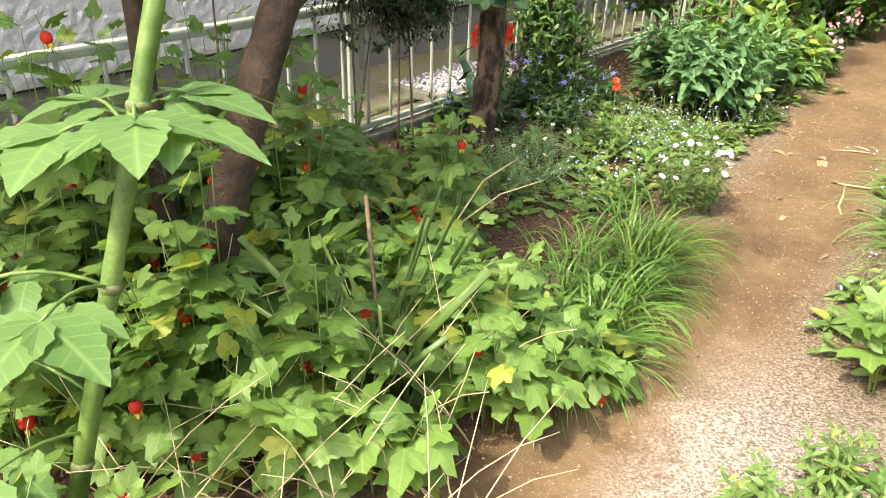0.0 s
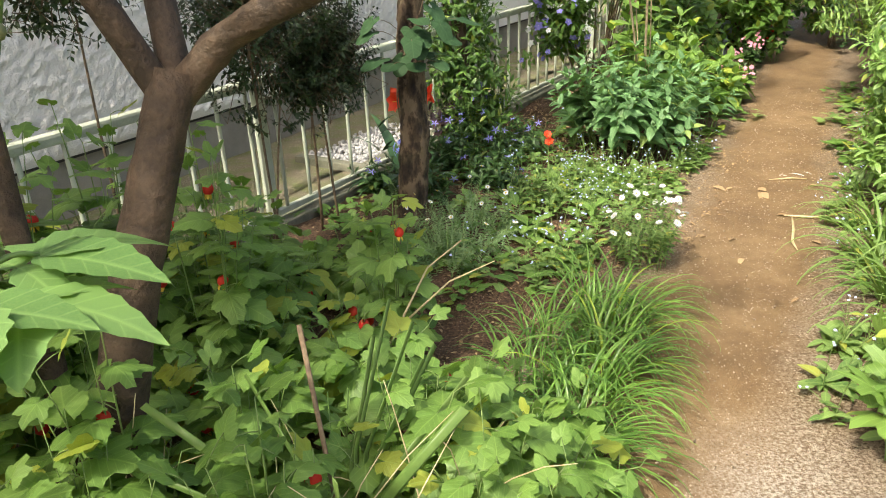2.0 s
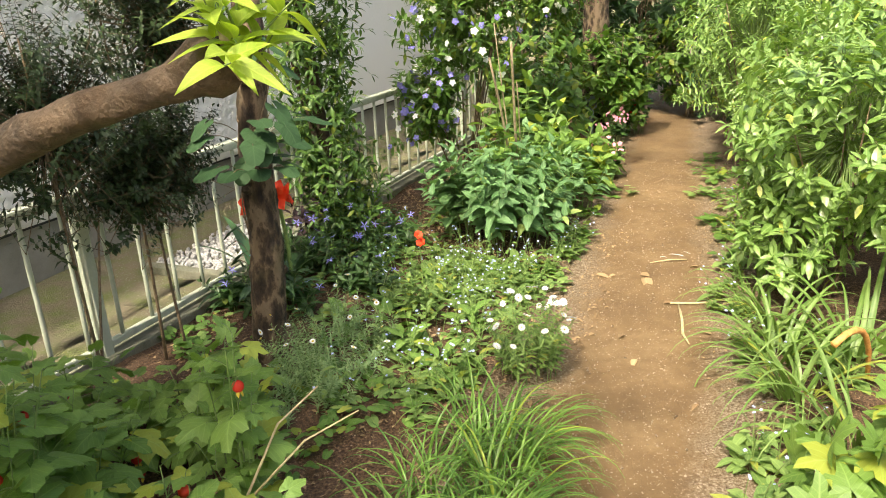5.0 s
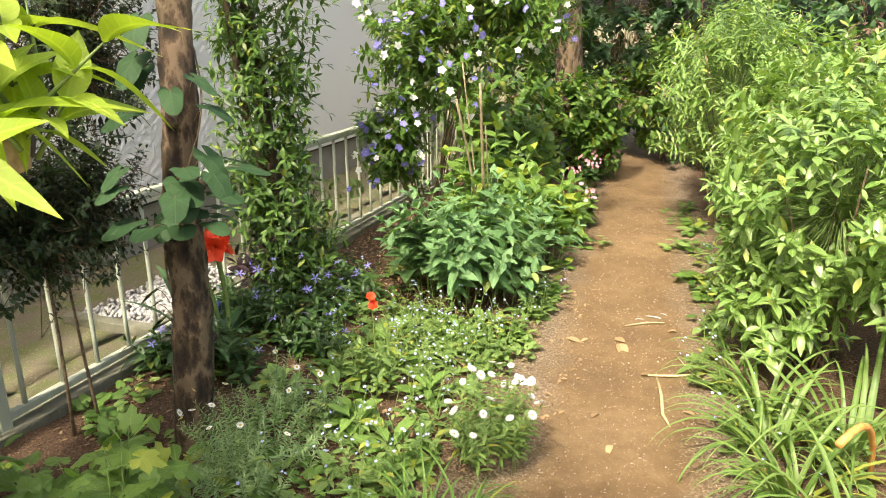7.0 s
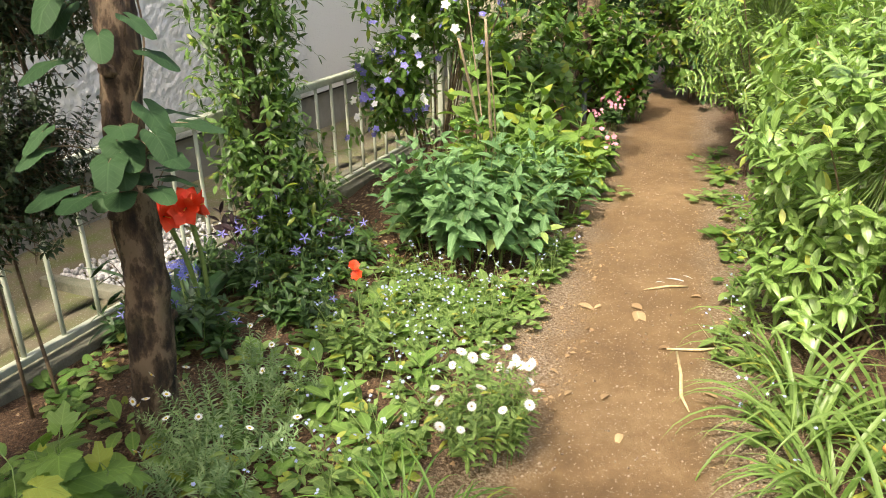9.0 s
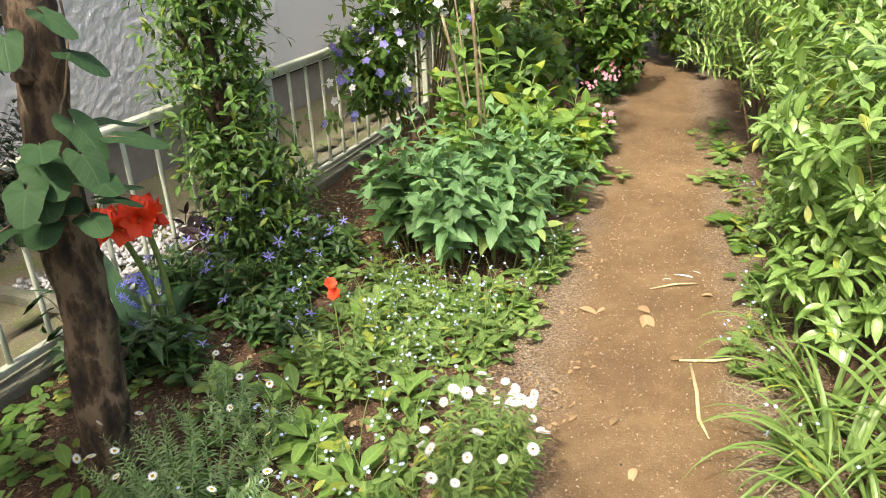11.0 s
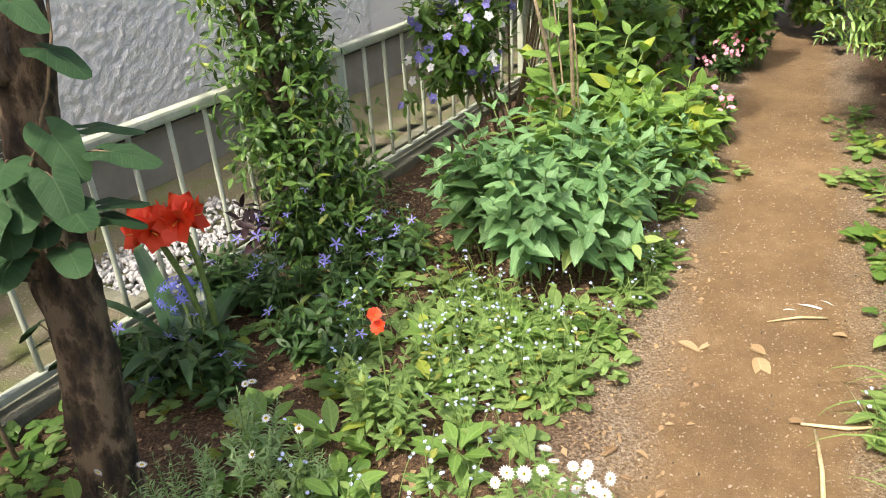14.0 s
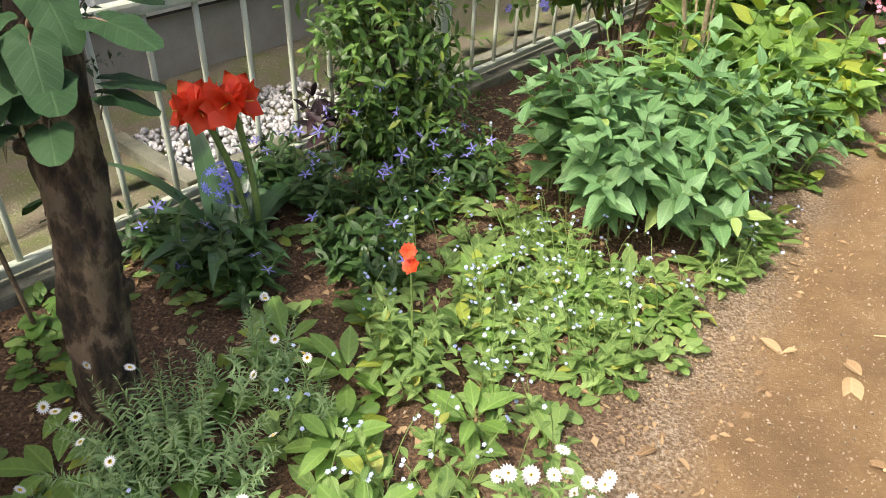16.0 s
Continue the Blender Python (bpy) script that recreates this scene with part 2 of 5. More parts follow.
def bark_mat():
    """Dark flaking bark: tall plates with pale torn edges."""
    m, nt, b = nodes("flaking_bark")
    tc = nt.nodes.new("ShaderNodeTexCoord")
    mp = add(nt, "ShaderNodeMapping", Scale=(1, 1, 0.45))
    nt.links.new(tc.outputs["Object"], mp.inputs["Vector"])
    v = add(nt, "ShaderNodeTexVoronoi", Scale=22.0)
    n = add(nt, "ShaderNodeTexNoise", Scale=14.0, Detail=8.0, Roughness=0.7)
    w = nt.nodes.new("ShaderNodeVectorMath")
    nt.links.new(mp.outputs[0], n.inputs["Vector"])
    nt.links.new(mp.outputs[0], w.inputs[0])
    sc = nt.nodes.new("ShaderNodeVectorMath")
    sc.operation = "SCALE"
    sc.inputs["Scale"].default_value = 0.12
    nt.links.new(n.outputs["Color"], sc.inputs[0])
    nt.links.new(sc.outputs[0], w.inputs[1])
    nt.links.new(w.outputs[0], v.inputs["Vector"])
    f = calc(nt, "ADD", calc(nt, "MULTIPLY", v.outputs["Distance"], 0.9), calc(nt, "MULTIPLY", n.outputs["Fac"], 0.7))
    col = ramp(nt, f, [(0.42, (0.010, 0.006, 0.004)), (0.62, (0.034, 0.021, 0.012)), (0.80, (0.078, 0.050, 0.029)), (0.96, (0.19, 0.135, 0.085))])
    moss = calc(nt, "MULTIPLY", calc(nt, "SUBTRACT", noise_tex(nt, 5.0), 0.55, True), 2.5)
    nt.links.new(mix(nt, moss, col, (0.09, 0.09, 0.03)), b.inputs["Base Color"])
    b.inputs["Roughness"].default_value = 0.85
    bump(nt, b, f, 1.0, 0.02)
    return m


M_BARK = bark_mat()


def stucco_mat():
    m, nt, b = nodes("rough_white_stucco")
    n1, n2 = noise_tex(nt, 70.0, 6, 0.6), noise_tex(nt, 1.6, 4)
    col = mix(nt, n2, (0.84, 0.83, 0.81), (0.88, 0.875, 0.86))
    nt.links.new(mix(nt, calc(nt, "MULTIPLY", n1, 0.25), col, (0.70, 0.70, 0.71)), b.inputs["Base Color"])
    b.inputs["Roughness"].default_value = 0.9
    bump(nt, b, n1, 0.7, 0.02)
    return m


M_WALL = stucco_mat()


def ground_mat():
    """Trodden sand path with gritty light edges, dark crumbly bed soil, moss by the house, all by place along and across."""
    m, nt, b = nodes("garden_ground")
    tc = nt.nodes.new("ShaderNodeTexCoord")
    sep = nt.nodes.new("ShaderNodeSeparateXYZ")
    nt.links.new(tc.outputs["UV"], sep.inputs[0])
    s, d = sep.outputs["X"], sep.outputs["Y"]
    wob = calc(nt, "MULTIPLY", calc(nt, "SUBTRACT", noise_tex(nt, 3.5, 6, 0.65), 0.5), 0.35)
    bend = calc(nt, "MULTIPLY", calc(nt, "MAXIMUM", calc(nt, "SUBTRACT", calc(nt, "MINIMUM", s, 9.0), 3.8), 0.0), 0.085)
    off = calc(nt, "ABSOLUTE", calc(nt, "ADD", calc(nt, "ADD", calc(nt, "SUBTRACT", d, -0.37), bend), wob))
    edge = calc(nt, "MULTIPLY", calc(nt, "SUBTRACT", off, 0.22), 6.0, True)
    bed = calc(nt, "MULTIPLY", calc(nt, "SUBTRACT", off, 0.42), 5.0, True)
    grit, fine = noise_tex(nt, 95.0, 3, 0.7), noise_tex(nt, 420.0, 2)
    big = calc(nt, "ADD", calc(nt, "MULTIPLY", noise_tex(nt, 2.2, 5), 0.6), calc(nt, "MULTIPLY", noise_tex(nt, 14.0, 6, 0.7), 0.4))
    sand = ramp(nt, big, [(0.3, (0.105, 0.062, 0.027)), (0.5, (0.170, 0.106, 0.047)), (0.7, (0.26, 0.175, 0.088))])
    sand = mix(nt, calc(nt, "MULTIPLY", calc(nt, "GREATER_THAN", grit, 0.64), 0.7), sand, (0.42, 0.34, 0.24))
    sand = mix(nt, calc(nt, "MULTIPLY", calc(nt, "LESS_THAN", grit, 0.36), 0.35), sand, (0.09, 0.052, 0.026))
    gr = mix(nt, calc(nt, "MULTIPLY", calc(nt, "SUBTRACT", grit, 0.42), 5.0, True), (0.13, 0.085, 0.048), (0.42, 0.35, 0.26))
    soil = mix(nt, calc(nt, "MULTIPLY", calc(nt, "SUBTRACT", grit, 0.4), 4.0, True), (0.060, 0.032, 0.017), (0.20, 0.115, 0.060))
    soil = mix(nt, calc(nt, "MULTIPLY", calc(nt, "GREATER_THAN", grit, 0.66), 0.8), soil, (0.38, 0.28, 0.19))
    col = mix(nt, calc(nt, "MULTIPLY", edge, 0.75), sand, gr)
    start = calc(nt, "SUBTRACT", 1.0, calc(nt, "MULTIPLY", calc(nt, "SUBTRACT", s, 2.0), 1.6, True))
    near_edge = calc(nt, "SUBTRACT", 1.0, calc(nt, "MULTIPLY", calc(nt, "SUBTRACT", d, 0.7), 2.0, True))
    pale = calc(nt, "MULTIPLY", calc(nt, "MULTIPLY", start, near_edge), calc(nt, "MULTIPLY", calc(nt, "ADD", calc(nt, "ADD", d, 0.28), wob), 5.0, True))
    left = calc(nt, "LESS_THAN", d, -0.37)
    col = mix(nt, calc(nt, "MULTIPLY", bed, calc(nt, "MAXIMUM", left, calc(nt, "SUBTRACT", 1.0, start))), col, soil)
    col = mix(nt, calc(nt, "MULTIPLY", pale, 0.8), col, mix(nt, calc(nt, "MULTIPLY", calc(nt, "SUBTRACT", grit, 0.4), 5.0, True), (0.20, 0.15, 0.10), (0.58, 0.53, 0.46)))
    moss = mix(nt, calc(nt, "MULTIPLY", calc(nt, "SUBTRACT", noise_tex(nt, 6.0, 5), 0.42), 4.0, True), (0.20, 0.17, 0.11), (0.15, 0.18, 0.05))
    moss = mix(nt, calc(nt, "GREATER_THAN", grit, 0.62), moss, (0.34, 0.32, 0.24))
    col = mix(nt, calc(nt, "LESS_THAN", d, -2.62), col, moss)
    nt.links.new(col, b.inputs["Base Color"])
    b.inputs["Roughness"].default_value = 0.9
    h = calc(nt, "ADD", calc(nt, "MULTIPLY", grit, calc(nt, "ADD", 0.35, edge)), calc(nt, "MULTIPLY", fine, 0.3))
    bump(nt, b, h, 0.9, 0.016)
    return m


M_GROUND = ground_mat()


# ---- building helpers ----
rng = np.random.default_rng(7)
R = lambda a, b: float(rng.uniform(a, b))


def unit(v):
    v = np.asarray(v, float)
    return v / (np.linalg.norm(v) + 1e-9)


def mesh_of(name, verts, tris, material, uv=None, slots=None, smooth=True):
    """A triangle mesh; material may be a list, with a slot for each triangle."""
    me = bpy.data.meshes.new(name)
    verts, tris = np.asarray(verts, np.float32), np.asarray(tris, np.int32)
    me.vertices.add(len(verts))
    me.vertices.foreach_set("co", verts.ravel())
    me.loops.add(len(tris) * 3)
    me.loops.foreach_set("vertex_index", tris.ravel())
    me.polygons.add(len(tris))
    me.polygons.foreach_set("loop_start", np.arange(0, len(tris) * 3, 3, dtype=np.int32))
    for m in material if isinstance(material, list) else [material]:
        me.materials.append(m)
    if slots is not None:
        me.polygons.foreach_set("material_index", np.asarray(slots, np.int32))
    me.polygons.foreach_set("use_smooth", np.full(len(tris), smooth))
    if uv is not None:
        lay = me.uv_layers.new(name="UVMap")
        lay.data.foreach_set("uv", np.asarray(uv, np.float32)[tris.ravel()].ravel())
    me.update(calc_edges=True)
    return me


class Acc:
    """Gathers shapes into one mesh."""

    def __init__(self):
        self.v, self.t, self.uv, self.m, self.n = [], [], [], [], 0

    def put(self, shape, mats=None, slot=0):
        v, t, uv = shape[:3]
        mats = np.eye(4)[None] if mats is None else np.asarray(mats).reshape(-1, 4, 4)
        k, nv = len(mats), len(v)
        self.v.append((np.einsum("kij,nj->kni", mats[:, :3, :3], v) + mats[:, None, :3, 3]).reshape(-1, 3))
        self.t.append((t[None] + (np.arange(k) * nv)[:, None, None] + self.n).reshape(-1, 3))
        self.uv.append(np.tile(uv, (k, 1)))
        self.m.append(np.full(k * len(t), slot))
        self.n += k * nv
        return self

    def shape(self):
        return np.vstack(self.v), np.vstack(self.t), np.vstack(self.uv), np.concatenate(self.m)

    def mesh(self, name, material, smooth=True):
        v, t, uv, m = self.shape()
        return mesh_of(name, v, t, material, uv, m if isinstance(material, list) else None, smooth)


GRIDS = {}


def grid_tris(rows, cols, wrap=False):
    key = (rows, cols, wrap)
    if key not in GRIDS:
        i, j = np.meshgrid(np.arange(rows - 1), np.arange(cols if wrap else cols - 1), indexing="ij")
        a, b, c, e = i * cols + j, i * cols + (j + 1) % cols, (i + 1) * cols + j, (i + 1) * cols + (j + 1) % cols
        GRIDS[key] = np.stack([a, b, e, a, e, c], -1).reshape(-1, 3)
    return GRIDS[key]


def tube(points, radii, sides=6, rough=0.0):
    """A tapered tube along points, closed at the ends."""
    p = np.asarray(points, float)
    n = len(p)
    radii = np.broadcast_to(np.asarray(radii, float), (n,))
    z = np.empty_like(p)
    z[1:-1], z[0], z[-1] = p[2:] - p[:-2], p[1] - p[0], p[-1] - p[-2]
    z /= np.linalg.norm(z, axis=1, keepdims=True) + 1e-9
    ref = np.array([0.31, 0.17, 0.93]) if abs(z[0] @ (0.31, 0.17, 0.93)) < 0.9 else np.array([0.9, 0.3, 0.1])
    x = np.cross(ref, z)
    x /= np.linalg.norm(x, axis=1, keepdims=True) + 1e-9
    y = np.cross(z, x)
    th = np.arange(sides) * 2 * math.pi / sides
    r = radii[:, None] * (1 + rng.uniform(-rough, rough, (n, sides)) if rough else np.ones((n, sides)))
    ring = p[:, None] + r[..., None] * (np.cos(th)[None, :, None] * x[:, None] + np.sin(th)[None, :, None] * y[:, None])
    v = np.vstack([ring.reshape(-1, 3), p[:1], p[-1:]])
    key, m = ("tube", n, sides), n * sides
    if key not in GRIDS:
        a = np.arange(sides)
        b = (a + 1) % sides
        GRIDS[key] = np.vstack([grid_tris(n, sides, True), np.stack([b, a, np.full(sides, m)], 1), np.stack([m - sides + a, m - sides + b, np.full(sides, m + 1)], 1)])
    return v, GRIDS[key], np.full((len(v), 2), 0.5)


def bezier(a, b, c, n):
    t = np.linspace(0, 1, n)[:, None]
    return (1 - t) ** 2 * np.asarray(a) + 2 * t * (1 - t) * np.asarray(b) + t * t * np.asarray(c)


def lance(width=0.35, n=6, fold=0.25, droop=0.25, peak=0.8, teeth=0.0, twist=0.0, stalk=0.0):
    """A leaf one long along y, folded on its midrib and drooping to the tip."""
    v, uv = [], []
    for i in range(n + 1):
        t = i / n
        w = width / 2 * math.sin(math.pi * min(1, t * 0.97 + 0.03) ** peak) ** 0.9 if t < 1 else 0.0
        w *= 1 + (teeth if i % 2 else -teeth)
        y, z = stalk + t * (1 - 0.25 * droop), -droop * t * t
        tw = twist * t
        for k in (-1, 0, 1):
            v.append((k * w * math.cos(tw), y, z + abs(k) * w * fold + k * w * math.sin(tw)))
            uv.append((k * w, t))
    return np.array(v), grid_tris(n + 1, 3), np.array(uv)


def lobed(lobes, amps, sharp=0.32, base=0.42, teeth=0.05, cup=0.25, m=36):
    """A broad palmate leaf: lobes at angles from the tip, notched at the stalk."""
    v, uv = [(0, 0, 0)], [(0, 0)]
    ths = np.linspace(-2.85, 2.85, m)
    rs = []
    for i, th in enumerate(ths):
        r = base + max(a * math.exp(-((th - c) / sharp) ** 2) for c, a in zip(lobes, amps))
        rs.append(r * (1 + (teeth if i % 2 else -teeth)))
    for f in (0.5, 1.0):
        for i, th in enumerate(ths):
            r = rs[i] * f
            x, y = r * math.sin(th), r * math.cos(th)
            z = -cup * r * r + 0.05 * math.cos(th * 5) * r + 0.08 * abs(x)
            v.append((x, y, z))
            uv.append((x, y))
    t = []
    for i in range(m - 1):
        t += [(0, 1 + i + 1, 1 + i), (1 + i, 1 + i + 1, 1 + m + i + 1), (1 + i, 1 + m + i + 1, 1 + m + i)]
    return np.array(v, float), np.array(t), np.array(uv, float)


def blade(width=0.03, n=6, arch=0.6, fold=0.3, taper=0.6, lean=0.25):
    """A grass or strap blade one long: rises, then arches over along y."""
    v, uv, p, ang = [], [], np.array([0.0, 0.0]), math.pi / 2 - lean
    for i in range(n + 1):
        t = i / n
        w = width / 2 * (1 - t ** (1 / max(taper, 0.05))) * min(1, 0.6 + t * 3) if i < n else 0.0005
        for k in (-1, 0, 1):
            v.append((k * w, p[0], p[1] + abs(k) * w * fold))
            uv.append((k * w * 4, t))
        p = p + np.array([math.cos(ang), math.sin(ang)]) / n
        ang -= arch * 2.2 / n * (0.4 + 1.2 * t)
    return np.array(v), grid_tris(n + 1, 3), np.array(uv)


def place(p, tip, up=(0, 0, 1), size=1.0):
    """A pose with y along tip and z towards up."""
    y = unit(tip)
    x = np.cross(y, unit(up))
    if np.linalg.norm(x) < 1e-3:
        x = np.cross(y, (1, 0, 0))
    x = unit(x)
    m = np.eye(4)
    m[:3, 0], m[:3, 1], m[:3, 2], m[:3, 3] = x * size, y * size, np.cross(x, y) * size, p
    return m


def ball(r=1.0, rings=5, seg=8, sx=1, sy=1, sz=1):
    v, rows = [], rings + 1
    for i in range(rows):
        a = math.pi * i / rings
        for j in range(seg):
            b = 2 * math.pi * j / seg
            v.append((r * sx * math.sin(a) * math.cos(b), r * sy * math.sin(a) * math.sin(b), r * sz * math.cos(a)))
    return np.array(v), grid_tris(rows, seg, True), np.zeros((len(v), 2))


def box(sx, sy, sz, bevel=0.004):
    bm = bmesh.new()
    bmesh.ops.create_cube(bm, size=1.0)
    bmesh.ops.scale(bm, vec=(sx, sy, sz), verts=bm.verts)
    if bevel:
        bmesh.ops.bevel(bm, geom=bm.edges[:], offset=bevel, segments=2, affect="EDGES", profile=0.6)
    bmesh.ops.triangulate(bm, faces=bm.faces[:])
    bm.verts.index_update()
    v, t = np.array([tuple(q.co) for q in bm.verts]), np.array([[q.index for q in f.verts] for f in bm.faces])
    bm.free()
    return v, t, np.zeros((len(v), 2))


def moved(shape, m):
    a = Acc().put(shape, np.array(m))
    return a.shape()[:3]


def thing(name, s, d, z=0.0, label="", category="", group="", kind=""):
    ob = new(name)
    ob.location = P(s, d, z)
    ob.empty_display_size = 0.05
    return tagged(ob, label, category, group, kind)


def part(name, me, parent, label="", matrix=None, kind=""):
    ob = new(name, me)
    ob.parent = parent
    if matrix is not None:
        ob.matrix_local = Matrix([list(map(float, r)) for r in matrix])
    return tagged(ob, label, kind=kind)


def mid_path(s):
    """Where the middle of the path lies across, as it bends towards the fence."""
    return -0.37 - 0.085 * max(0, min(s, 9.0) - 3.8)


def ground_z(s, d):
    """The ground's height: level path, uneven beds a little higher, lower moss by the house."""
    p = P(s, d)
    if d < -2.5:
        return 0.015 * noise.noise(p * 4) - 0.005
    bed = min(1, max(0, (abs(d - mid_path(s)) - 0.3) / 0.25))
    return 0.008 * noise.noise(p * 3) + bed * (0.025 + 0.03 * noise.noise(p * 2.3) + 0.012 * noise.noise(p * 11))


MESHES = {}


def leaf_mesh(kind, shapes, i, material):
    key = (kind, i, material.name)
    if key not in MESHES:
        MESHES[key] = mesh_of("leaf", *shapes[i][:2], material, shapes[i][2])
    return MESHES[key]


def leaves_on(owner, kind, shapes, mats, material, limit=0, near=None, name="leaf", rest="foliage"):
    """Leaves of a plant: those nearest the path as parts of their own, the others joined."""
    mats = list(mats)
    if near is None:
        near = np.array([0.6, -0.4, 0.8]) * 2
    mats.sort(key=lambda m: float(np.sum((m[:3, 3] - near) ** 2)))
    for k, m in enumerate(mats[:limit]):
        part(name, leaf_mesh(kind, shapes, k % len(shapes), material), owner, matrix=m)
    if len(mats) > limit:
        a = Acc()
        for i in range(len(shapes)):
            sel = mats[limit + i::len(shapes)]
            if sel:
                a.put(shapes[i], np.array(sel))
        part(rest, a.mesh(rest, material), owner, kind="stuff")


def shoot(stems, out, base, mid, tip, r0, nodes_n, size, per=2, spread=1.0, start=0.35, lift=0.15, small_tip=0.5, sides=5, jitter=0.25, petiole=0.0):
    """One shoot: a stem along a curve with leaves at its nodes, in turned pairs, and a tuft at its tip."""
    c = bezier(base, mid, tip, 7)
    stems.put(tube(c, np.linspace(r0, r0 * 0.35, 7), sides))
    az = R(0, 6.28)
    for k in range(nodes_n):
        t = start + (1 - start) * (k + 1) / nodes_n
        f = t * 6
        i = min(5, int(f))
        p = c[i] + (c[i + 1] - c[i]) * (f - i)
        z = unit(c[i + 1] - c[i])
        x = unit(np.cross(z, (0.2, 0.9, 0.1)))
        y = np.cross(z, x)
        az += 1.57 if per == 2 else 2.4
        for q in range(per):
            a = az + q * 2 * math.pi / per + R(-jitter, jitter)
            radial = math.cos(a) * x + math.sin(a) * y
            close = 1.0 if k < nodes_n - 1 else 0.55
            tipdir = unit(radial * spread * close + z * (0.35 + (1 - close) * 1.2) + np.array([0, 0, lift + R(-0.25, 0.2)]))
            up = unit(z * 0.5 + np.array([R(-0.4, 0.4), R(-0.4, 0.4), 1.0]))
            grow = 1 - (1 - small_tip) * max(0, (t - 0.6) / 0.4)
            q0 = p + radial * r0 * 0.6
            if petiole:
                q1 = q0 + unit(radial + (0, 0, R(0.2, 0.9))) * petiole * R(0.6, 1.3)
                stems.put(tube(bezier(q0, (q0 + q1) / 2 + (0, 0, 0.01), q1, 4), 0.0013, 4))
                q0 = q1
            out.append(place(q0, tipdir, up, size * grow * R(0.75, 1.15)))


def shrub(name, s, d, label, category, radius, height, shoots, shapes, material, size, nodes_n=6, per=2, limit=0, flat=(1.0, 1.0), stem=None, r0=0.004,
          low=0.35, base_r=0.4, kind="leaf", lean=(0, 0), lift=0.15, group="", start=0.35, spread=1.0, out_kind="", small_tip=0.5, near=None, petiole=0.0):
    """A leafy plant of many shoots rising from one root; flat: its half widths along and across the fence."""
    ob = thing(name, s, d, 0, label, category, group, out_kind)
    stems, mats = Acc(), []
    u, nn = np.array(U), np.array(N)
    tips = []
    for i in range(shoots):
        a, q = R(0, 6.283), math.sqrt(R(0, 1))
        off = u * math.cos(a) * flat[0] * radius + nn * math.sin(a) * flat[1] * radius
        h = height * (1 - (1 - low) * q ** 2.2) * R(0.72, 1.05)
        tip = off * q + np.array([0, 0, h]) + (u * lean[0] + nn * lean[1]) * h
        base = off * q * base_r * R(0.5, 1.0) + np.array([0, 0, -0.02])
        mid = base * 0.6 + off * q * 0.25 + np.array([0, 0, h * 0.65])
        shoot(stems, mats, base, mid, tip, r0 * R(0.8, 1.2), nodes_n, size, per, spread, start, lift, small_tip, petiole=petiole)
        tips.append(tip)
    part("stem_tangle", stems.mesh("stem_tangle", stem or M_STEM), ob, kind="stuff")
    leaves_on(ob, name + kind, shapes, mats, material, limit, near)
    return ob, tips, mats


def bushy(name, s, d, label, category, centres, shoots, shapes, material, size, length=0.18, nodes_n=5, per=2, limit=0, stem=None, group="", lift=0.15, inner=0.6, spread=1.0, near=None, trunks=5, r0=0.002, small_tip=0.6, up=0.35, start=0.15):
    """A wide-crowned shrub: limbs from the root into each part of the crown, and short leafy shoots that face outwards all through it.
    centres: along, across, height and the three half widths of each part of the crown."""
    ob = thing(name, s, d, 0, label, category, group)
    limbs, twigs, mats, tips = Acc(), Acc(), [], []
    u, nn, k = np.array(U), np.array(N), np.array([0, 0, 1.0])
    vol = np.array([c[3] * c[4] + c[4] * c[5] + c[3] * c[5] for c in centres])
    for c, w in zip(centres, vol / vol.sum()):
        mid = u * c[0] + nn * c[1] + k * c[2]
        for i in range(trunks):
            e = mid + u * R(-0.6, 0.6) * c[3] + nn * R(-0.6, 0.6) * c[4] + k * R(-0.2, 0.7) * c[5]
            b0 = np.array([R(-0.06, 0.06), R(-0.06, 0.06), -0.03])
            limbs.put(tube(bezier(b0, (e[0] * 0.4, e[1] * 0.4, e[2] * 0.55), e, 8), np.linspace(0.008, 0.003, 8), 6))
        for i in range(int(shoots * w)):
            v = unit(rng.normal(size=3) + (0, 0, up))
            f = R(inner, 1.0) * (1 + 0.30 * noise.noise(Vector(v) * 2.5 + Vector((s, d, c[2]))))
            p = mid + (u * v[0] * c[3] + nn * v[1] * c[4] + k * v[2] * c[5]) * f
            out = unit(u * v[0] + nn * v[1] + k * (v[2] + 0.55) + rng.normal(size=3) * 0.35)
            ln = length * R(0.6, 1.3)
            b0 = p - out * ln
            if b0[2] < 0.02:
                b0[2] = 0.02
            twigs.put(tube(bezier(mid + (b0 - mid) * 0.35, (mid + b0) / 2 + k * -0.04, b0, 4), [r0 * 1.6, r0 * 1.4, r0 * 1.2, r0], 4))
            shoot(twigs, mats, b0, b0 + out * ln * 0.5 - k * 0.01, p, r0, nodes_n, size, per, spread, start, lift, small_tip, 4)
            tips.append(p)
    part("branchwork", limbs.mesh("branchwork", stem or M_STEMB), ob, kind="stuff")
    part("twig_tangle", twigs.mesh("twig_tangle", stem or M_STEM), ob, kind="stuff")
    leaves_on(ob, name, shapes, mats, material, limit, near)
    return ob, tips, mats


